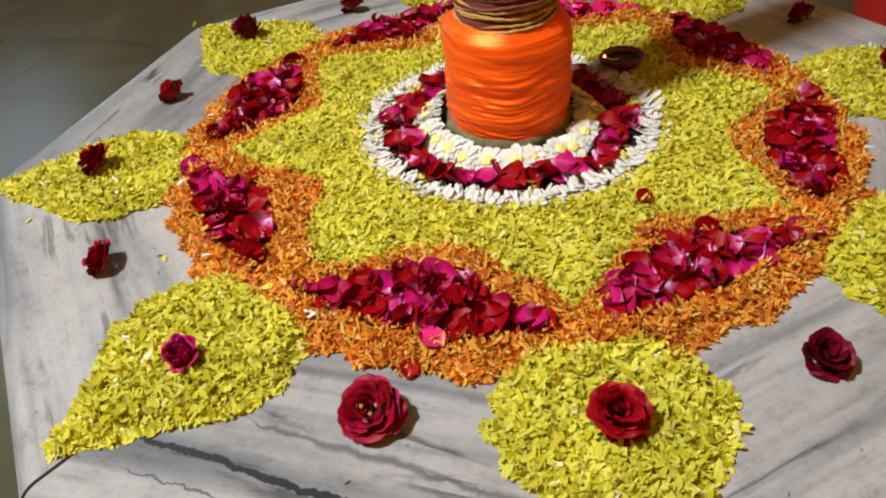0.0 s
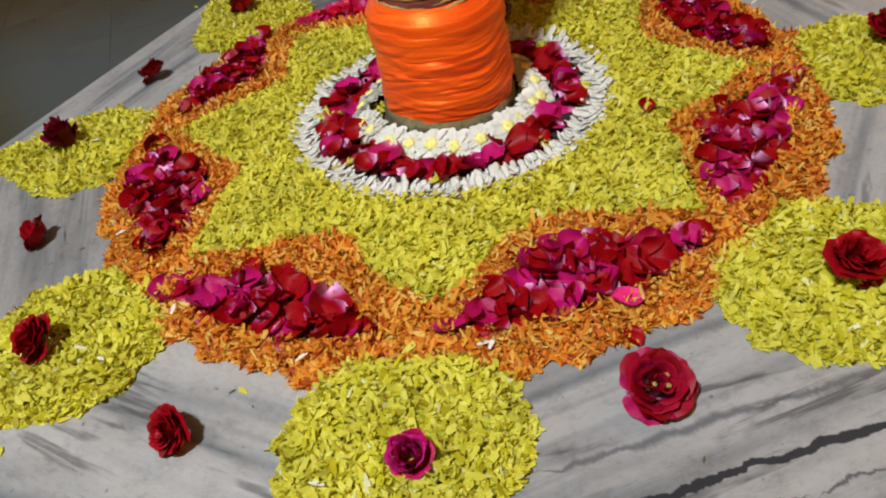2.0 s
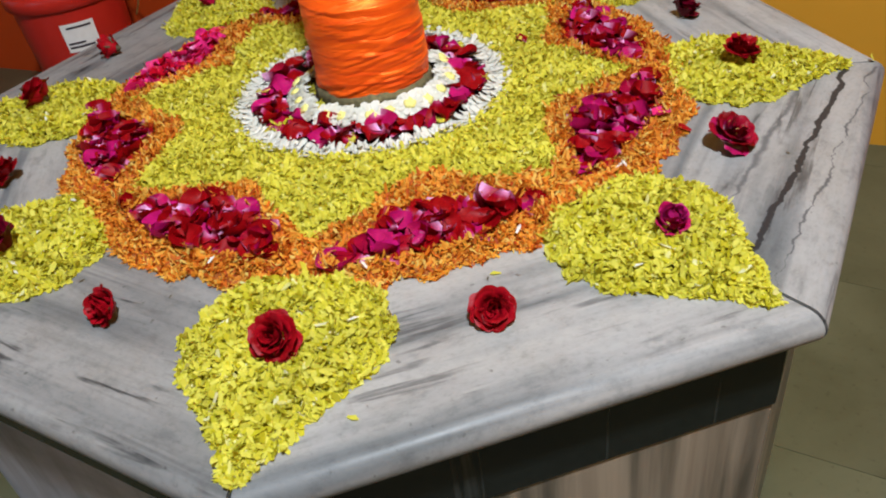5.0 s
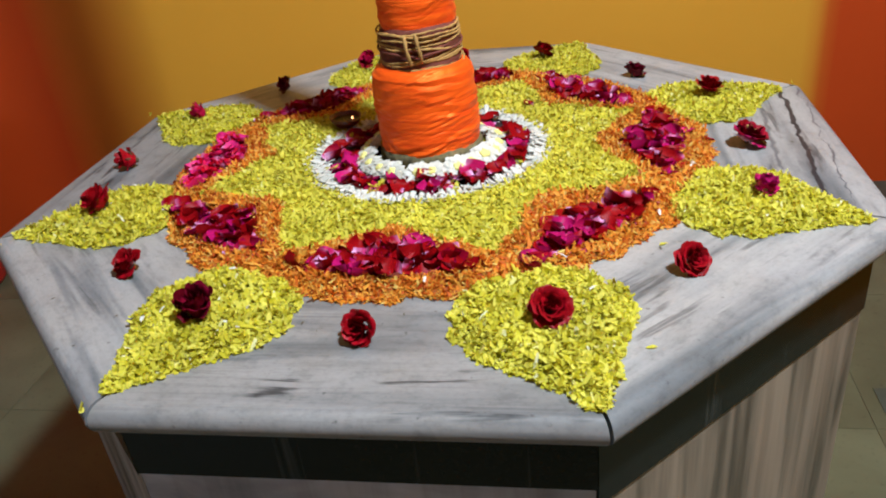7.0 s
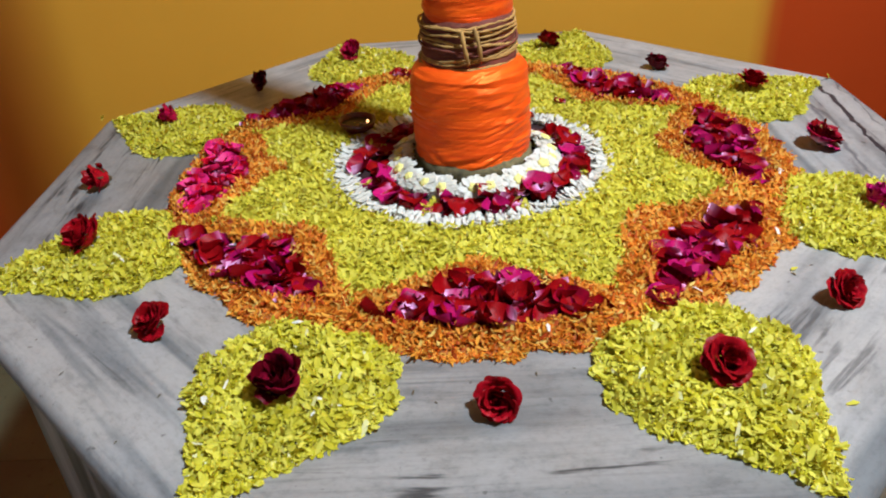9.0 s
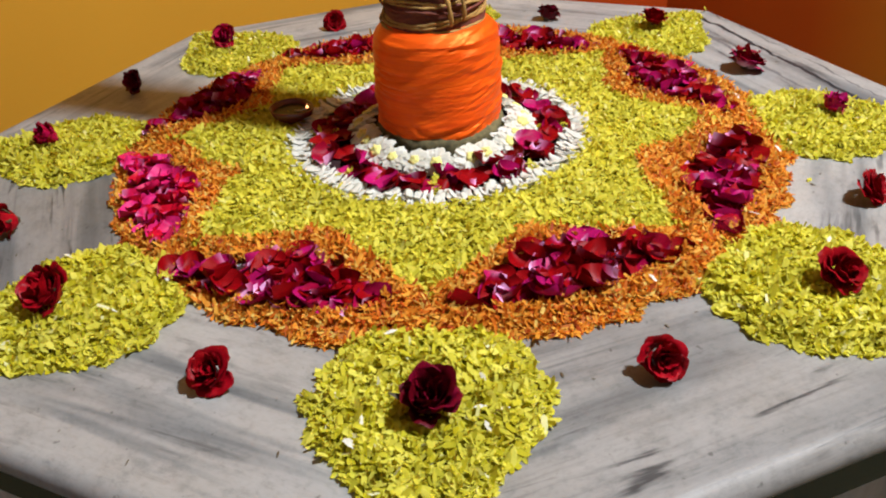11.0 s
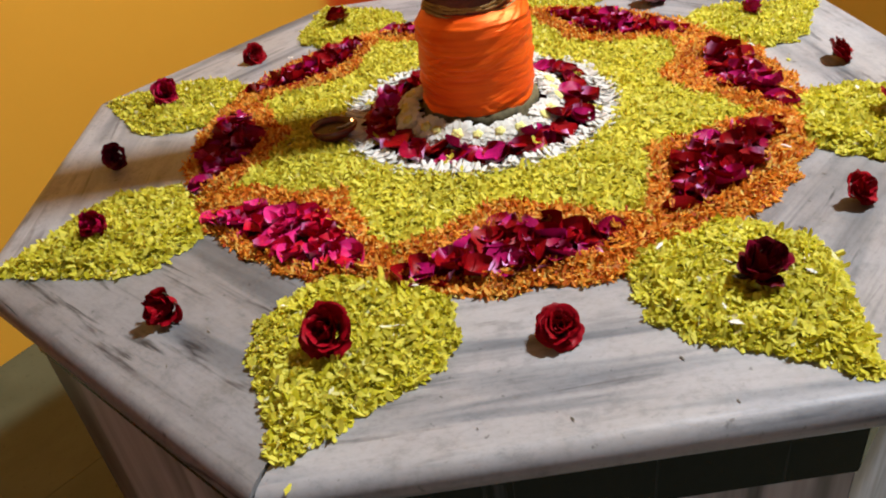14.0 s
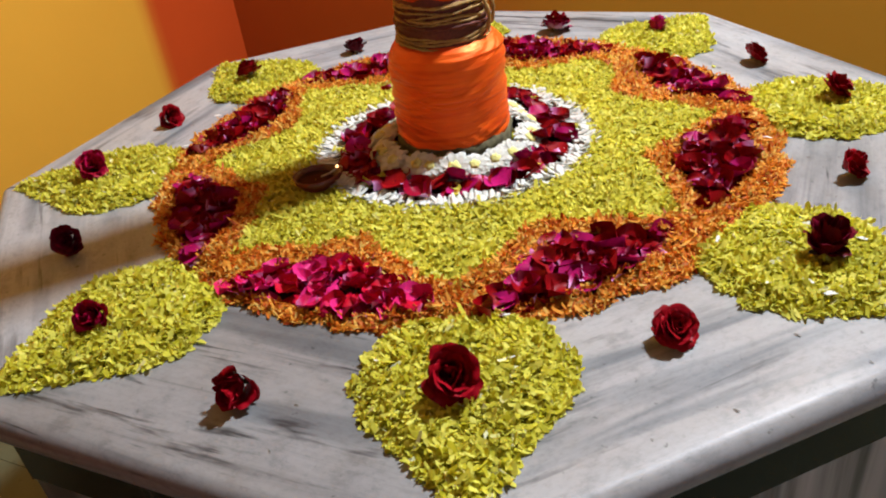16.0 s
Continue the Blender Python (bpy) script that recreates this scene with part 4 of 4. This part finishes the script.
mum_petals = [chrysanthemum_petals(s) for s in range(3)]
mum_eye = lathe("flower_eye", [(0.0070, 0.012), (0.0068, 0.0155), (0.0052, 0.0170), (0.0026, 0.0176), (0.0, 0.0176)], FLOWER_EYE, 18, lambda r, z, a: (r * (1 + 0.22 * math.sin(5 * a + 900 * z)), z + 0.0010 * math.sin(7 * a + 700 * r)))
mum_stub = lathe("flower_base", [(0.0035, -0.004), (0.008, 0.004), (0.009, 0.013)], SEPAL, 12)
rng = random.Random(12)
mum = thing("chrysanthemum", "white chrysanthemum with a yellow eye against the trunk", "flower", "chrysanthemums round the trunk")
part("petals", mum_petals[0], mum)
part("flower_eye", mum_eye, mum, label="yellow flower eye")
part("flower_base", mum_stub, mum)
N_MUM = 23
for k in range(N_MUM):
    az = 360 * k / N_MUM + rng.uniform(-4, 4)
    x, y = local(az, 0, S * (0.1385 + rng.uniform(-0.005, 0.005)))
    m = pose(CX + x, CY + y, ZT + 0.008, 0, 0, az - 90) @ pose(0, 0, 0, -rng.uniform(18, 40), rng.gauss(0, 9), 0) @ pose(0, 0, 0, 0, 0, rng.uniform(0, 360)) @ Matrix.Diagonal((*[rng.uniform(1.05, 1.3)] * 3, 1))
    if k == 0:
        mum.matrix_basis = m
    else:
        c = copy_thing(mum, Matrix.Identity(4))
        c.matrix_basis = m
        c.children[0].data = mum_petals[k % 3] if c.children[0].name.startswith("petals") else c.children[0].data


# ---- roses ----
def cupped_petal(r0, r1, h, spread, flare, seed):
    """One rose petal standing on a ring: radius r0 at its foot, r1 at its rim, height h."""
    g = random.Random(seed)
    nu, nv = 12, 8
    verts, faces = [], []
    for j in range(nv + 1):
        v = j / nv
        ang = spread * (0.45 + 0.62 * math.sin(math.pi * min(1.0, 0.15 + 0.6 * v)))
        for i in range(nu + 1):
            u = 2 * i / nu - 1
            lip = max(0.0, v - 0.78) / 0.22
            top = 1 + (0.09 * max(0.0, 1 - 2.2 * abs(u + 0.25 * math.sin(seed))) - 0.22 * abs(u) ** 2.2 + 0.16 * noise.noise(Vector((u * 2.4, seed * 1.7, 0.3)))) * v
            r = r0 + (r1 - r0) * v ** 0.8 + flare * max(0, v - 0.6) ** 1.5 * 4
            r += 0.0042 * v * noise.noise(Vector((u * 1.9, v * 1.4, seed * 2.3))) + 0.0011 * lip * (1 - u * u)
            r *= 1 - 0.07 * u * u
            a = u * ang
            drop = abs(flare) * max(0, v - 0.72) * 2.0 + 0.0012 * lip * lip * (1 - 0.6 * u * u)
            verts.append((r * math.sin(a), r * math.cos(a), h * v * top - drop + 0.0022 * noise.noise(Vector((u * 3.0, v * 2, seed * 3.1))) * v))
    for j in range(nv):
        for i in range(nu):
            a = j * (nu + 1) + i
            faces.append((a, a + 1, a + nu + 2, a + nu + 1))
    return verts, faces


ROSE_KINDS = {
    # foot radius, rim radius, height, half spread, flare, count
    "open": [(0.001, 0.0040, 0.0165, 1.7, 0.0, 3), (0.003, 0.0080, 0.0185, 1.35, 0.0, 4), (0.006, 0.0140, 0.0225, 1.15, 0.001, 5), (0.008, 0.0185, 0.0215, 1.02, 0.002, 5), (0.009, 0.0222, 0.0180, 0.95, 0.003, 6), (0.008, 0.0245, 0.0115, 0.85, 0.003, 6)],
    "half": [(0.001, 0.0045, 0.020, 1.7, 0.0, 3), (0.004, 0.0092, 0.0235, 1.4, 0.0, 4), (0.007, 0.0142, 0.0255, 1.2, 0.001, 5), (0.009, 0.0182, 0.0235, 1.05, 0.002, 5), (0.009, 0.0208, 0.0170, 0.92, 0.003, 5)],
    "ball": [(0.001, 0.005, 0.0215, 1.7, -0.001, 3), (0.006, 0.0095, 0.0245, 1.45, -0.001, 4), (0.0095, 0.0138, 0.0245, 1.25, -0.001, 5), (0.011, 0.0170, 0.0210, 1.1, 0.001, 5), (0.010, 0.0188, 0.0140, 0.95, 0.002, 5)],
    "bud": [(0.001, 0.004, 0.028, 1.6, -0.001, 3), (0.005, 0.0085, 0.030, 1.4, -0.001, 4), (0.008, 0.0125, 0.030, 1.2, 0.0, 4), (0.009, 0.0158, 0.026, 1.05, 0.002, 4), (0.008, 0.0170, 0.018, 0.85, 0.003, 3)],
}
rose_mesh_cache = {}


def rose(kind, mat, label, x, y, z, tip, turn, size, seed):
    """A cut rose lying on its side or back: tip is how far its face leans from straight up, turn where it faces."""
    ob = thing("rose", label, "rose", "roses laid on the platform")
    for q, (r0, r1, h, sp, fl, count) in enumerate(ROSE_KINDS[kind]):
        key = (kind, q, mat.name)
        if key not in rose_mesh_cache:
            rose_mesh_cache[key] = [mesh_of("petal", *cupped_petal(r0, r1, h, sp, fl, 7 * q + s), mat) for s in range(3)]
        for k in range(count):
            g = random.Random(seed * 100 + q * 10 + k)
            part("petal", rose_mesh_cache[key][(k + seed) % 3], ob, pose(0, 0, 0.001 * q * -1, g.gauss(0, 9), g.gauss(0, 9), 360 * k / count + 37 * q + g.uniform(-14, 14)) @ Matrix.Diagonal((1, 1, g.uniform(0.88, 1.1), 1)))
    if ("calyx", 0) not in rose_mesh_cache:
        rose_mesh_cache[("calyx", 0)] = lathe("calyx", [(0.0, -0.010), (0.0035, -0.009), (0.006, -0.003), (0.0085, 0.003)], SEPAL, 10)
    part("calyx", rose_mesh_cache[("calyx", 0)], ob, label="green calyx")
    if ("sepal", 0) not in rose_mesh_cache:
        vs, fs = [], []
        for j in range(6):
            v = j / 5
            w = 0.0032 * math.sin(math.pi * (0.18 + 0.80 * v))
            for u in (-1, 0, 1):
                vs.append((u * w, 0.004 + 0.020 * v, -0.003 + 0.010 * v * v + 0.001 * abs(u)))
        for j in range(5):
            for i in range(2):
                fs.append((3 * j + i, 3 * j + i + 1, 3 * j + i + 4, 3 * j + i + 3))
        rose_mesh_cache[("sepal", 0)] = mesh_of("sepal", vs, fs, SEPAL)
        rose_mesh_cache[("stamens", 0)] = lathe("stamens", [(0.0, 0.010), (0.0014, 0.011), (0.0020, 0.0165), (0.0016, 0.018), (0.0, 0.0177)], ROPE, 9, lambda r, z, a: (r * (1 + 0.35 * math.sin(4 * a)), z + 0.001 * math.sin(5 * a)))
    if kind in ("half", "bud"):
        for k in range(4):
            g = random.Random(seed * 31 + k)
            part("sepal", rose_mesh_cache[("sepal", 0)], ob, pose(0, 0, 0, g.uniform(-25, 45), 0, 90 * k + g.uniform(-20, 20)) @ Matrix.Diagonal((1, g.uniform(0.7, 1.25), 1, 1)), "dark green sepal")
    else:
        for k in range(5 if mat is ROSE_BLOWN else 0):
            g = random.Random(seed * 13 + k)
            part("stamens", rose_mesh_cache[("stamens", 0)], ob, pose(0.005 * math.cos(1.26 * k), 0.005 * math.sin(1.26 * k), -0.002, g.uniform(-20, 20), g.uniform(-20, 20), 0), "dull yellow stamens")
    # set the bloom down on its lowest petals
    stand = pose(0, 0, 0, 0, 0, turn) @ pose(0, 0, 0, tip, 0, 0) @ Matrix.Diagonal((size, size, size, 1))
    low = min((stand @ c.matrix_basis @ v.co).z for c in ob.children if not c.name.startswith("sepal") for v in c.data.vertices)
    ob.matrix_basis = Matrix.Translation((x, y, z - low - 0.001)) @ stand
    return ob


ROSES = [
    # name, kind, paint, x, y, on petals, lean, turn, size
    ("magenta", "ball", ROSE_PINK, 0.522, -0.209, True, 24, 70, 0.86),
    ("large fully blown crimson", "open", ROSE_BLOWN, 0.540, -0.004, False, 24, 84, 1.12),
    ("red", "open", ROSE_RED, 0.506, 0.210, True, 22, 110, 0.95),
    ("very dark red", "half", ROSE_DARK, 0.380, 0.383, False, 30, 120, 0.98),
    ("red", "open", ROSE_RED, 0.399, -0.398, False, 55, 30, 0.84),
    ("red", "open", ROSE_RED, 0.228, -0.524, True, 42, 15, 0.92),
    ("red", "half", ROSE_RED, 0.007, -0.544, False, 62, -10, 0.88),
    ("dark red", "bud", ROSE_DARK, -0.206, -0.518, True, 24, -15, 1.2),
    ("deep red", "open", ROSE_RED, -0.374, -0.391, False, 45, -50, 0.84),
    ("dark red", "half", ROSE_RED, -0.513, -0.211, True, 44, -55, 1.15),
    ("dark red", "bud", ROSE_RED, -0.570, -0.004, False, 70, -66, 1.05),
    ("crimson", "bud", ROSE_CRIMSON, -0.527, 0.222, True, 45, -80, 0.95),
    ("dark red", "half", ROSE_DARK, -0.397, 0.402, False, 62, -60, 0.86),
    ("crimson", "half", ROSE_CRIMSON, -0.226, 0.521, True, 58, -30, 0.92),
    ("red", "half", ROSE_RED, -0.007, 0.556, False, 60, -20, 0.88),
    ("red", "open", ROSE_RED, 0.187, 0.512, True, 40, 150, 0.86),
]
for k, (tone, kind, mat, x, y, up, tip, turn, size) in enumerate(ROSES):
    rose(kind, mat, "%s rose resting on %s" % (tone, "yellow petals" if up else "the marble"), x, y, ZT + (0.0125 if up else 0.0), tip, turn, size, k)


# ---- oil lamp ----
diya = thing("oil_lamp", "small dark red clay oil lamp with a lit wick", "oil lamp", at=(-0.185, 0.135, ZT + 0.010))
diya.rotation_euler = (0, 0, math.radians(-50))


def spout(r, z, a):
    pull = max(0.0, math.cos(a)) ** 6
    return r * (1 + 0.28 * pull * (z > 0.006)), z


part("bowl", lathe("bowl", [(0.0, 0.0), (0.014, 0.0), (0.022, 0.006), (0.0285, 0.014), (0.0315, 0.023), (0.0295, 0.0235), (0.026, 0.016), (0.018, 0.009), (0.0, 0.007)], CLAY, 40, spout), diya)
part("oil", lathe("oil", [(0.0, 0.0165), (0.0255, 0.0165)], OIL, 32), diya, label="dark lamp oil")
part("wick", tube("wick", [(0.008, 0, 0.017), (0.020, 0.001, 0.019), (0.030, 0, 0.024), (0.033, 0, 0.027)], 0.0016, WICK, 6), diya)
part("flame", lathe("flame", [(0.0, 0.0), (0.0020, 0.001), (0.0024, 0.003), (0.0013, 0.006), (0.0, 0.008)], FLAME, 12), diya, pose(0.033, 0, 0.0255) @ Matrix.Diagonal((0.9, 0.9, 0.7, 1)), "small warm flame")


# ---- far things ----
drum = thing("red_drum", "red plastic drum with a white label and wire handle", "drum", at=(-2.13, 0.985, 0))
part("body", lathe("body", [(0.0, 0.0), (0.17, 0.0), (0.18, 0.02), (0.205, 0.53), (0.21, 0.57), (0.0, 0.57)], RED_PLASTIC, 56), drum)
part("lid", lathe("lid", [(0.214, 0.535), (0.222, 0.54), (0.224, 0.585), (0.216, 0.595), (0.19, 0.598), (0.185, 0.588), (0.0, 0.588)], RED_PLASTIC, 56), drum, label="ribbed red lid")
lab_dir = math.atan2(-0.978 - 0.985, 0.645 + 2.13)


def wrap_patch(name, r0, a0, a1, z0, z1, mat, n=10):
    verts = []
    for zz in (z0, z1):
        for i in range(n + 1):
            a = a0 + (a1 - a0) * i / n
            rr = r0 + 0.025 * (zz - 0.02) / 0.51
            verts.append((rr * math.cos(a), rr * math.sin(a), zz))
    return mesh_of(name, verts, [(i, i + 1, n + 2 + i, n + 1 + i) for i in range(n)], mat)


label_part = part("label", wrap_patch("label", 0.1825, lab_dir - 0.30, lab_dir + 0.30, 0.375, 0.485, LABEL), drum, label="white paper label")
for z, a0, a1 in ((0.39, -0.26, 0.20), (0.405, -0.26, 0.05), (0.465, -0.2, 0.24)):
    part("print_bar", wrap_patch("print_bar", 0.1838, lab_dir + a0, lab_dir + a1, z, z + 0.008, INK), label_part)
part("handle", tube("handle", [(0.225 * math.cos(lab_dir + 1.5) + 0.03 * math.cos(lab_dir + 1.5) * math.sin(f * math.pi), 0.225 * math.sin(lab_dir + 1.5) + 0.03 * math.sin(lab_dir + 1.5) * math.sin(f * math.pi), 0.56 - 0.16 * f) for f in [i / 14 for i in range(15)]], 0.004, WIRE, 8), drum, label="wire handle")
bucket = thing("bucket", "grey-white plastic bucket standing on the floor", "bucket", at=(-2.80, 0.30, 0))
part("body", lathe("body", [(0.0, 0.0), (0.085, 0.0), (0.092, 0.01), (0.115, 0.24), (0.122, 0.245), (0.122, 0.255), (0.108, 0.255), (0.088, 0.02), (0.0, 0.015)], GREY_PLASTIC, 48), bucket)
part("handle", tube("handle", [(0.12 * math.cos(a), 0.02, 0.245 - 0.06 * math.sin(a)) for a in [math.pi * i / 16 for i in range(17)]], 0.003, WIRE, 8), bucket)


# ---- floor stones ----
tile_mesh = {}
TX, TY = 0.60, 0.60
for i in range(-9, 3):
    for j in range(-8, 3):
        x0, y0 = -0.02 + TX * i + 0.395, 0.30 + TY * j
        lo, hi = (max(x0, WEST), max(y0, SOUTH)), (min(x0 + TX, EAST), min(y0 + TY, NORTH))
        if hi[0] - lo[0] < 0.02 or hi[1] - lo[1] < 0.02:
            continue
        size = (round(hi[0] - lo[0], 3), round(hi[1] - lo[1], 3))
        if size not in tile_mesh:
            tile_mesh[size] = box_mesh("floor_tile", (0.0007, 0.0007, -0.02), (size[0] - 0.0007, size[1] - 0.0007, 0.0), FLOOR)
        part("floor_tile", tile_mesh[size], floor, pose(lo[0], lo[1], 0))
for y0, y1 in ((0.90, 1.305), (-0.30, 0.452), (-1.5, -0.65), (-2.7, -1.85)):
    part("inlay_strip", box_mesh("inlay_strip", (1.012, y0, -0.02), (1.062, y1, 0.003), STRIP), floor, label="dark green stone strip")
# dark slab added for the floor's shade at the foot of the wall
part("border_stone", box_mesh("border_stone", (0.93, 1.31, -0.02), (EAST, 1.70, 0.003), STRIP), floor, label="dark slab standing for the shade along the wall")
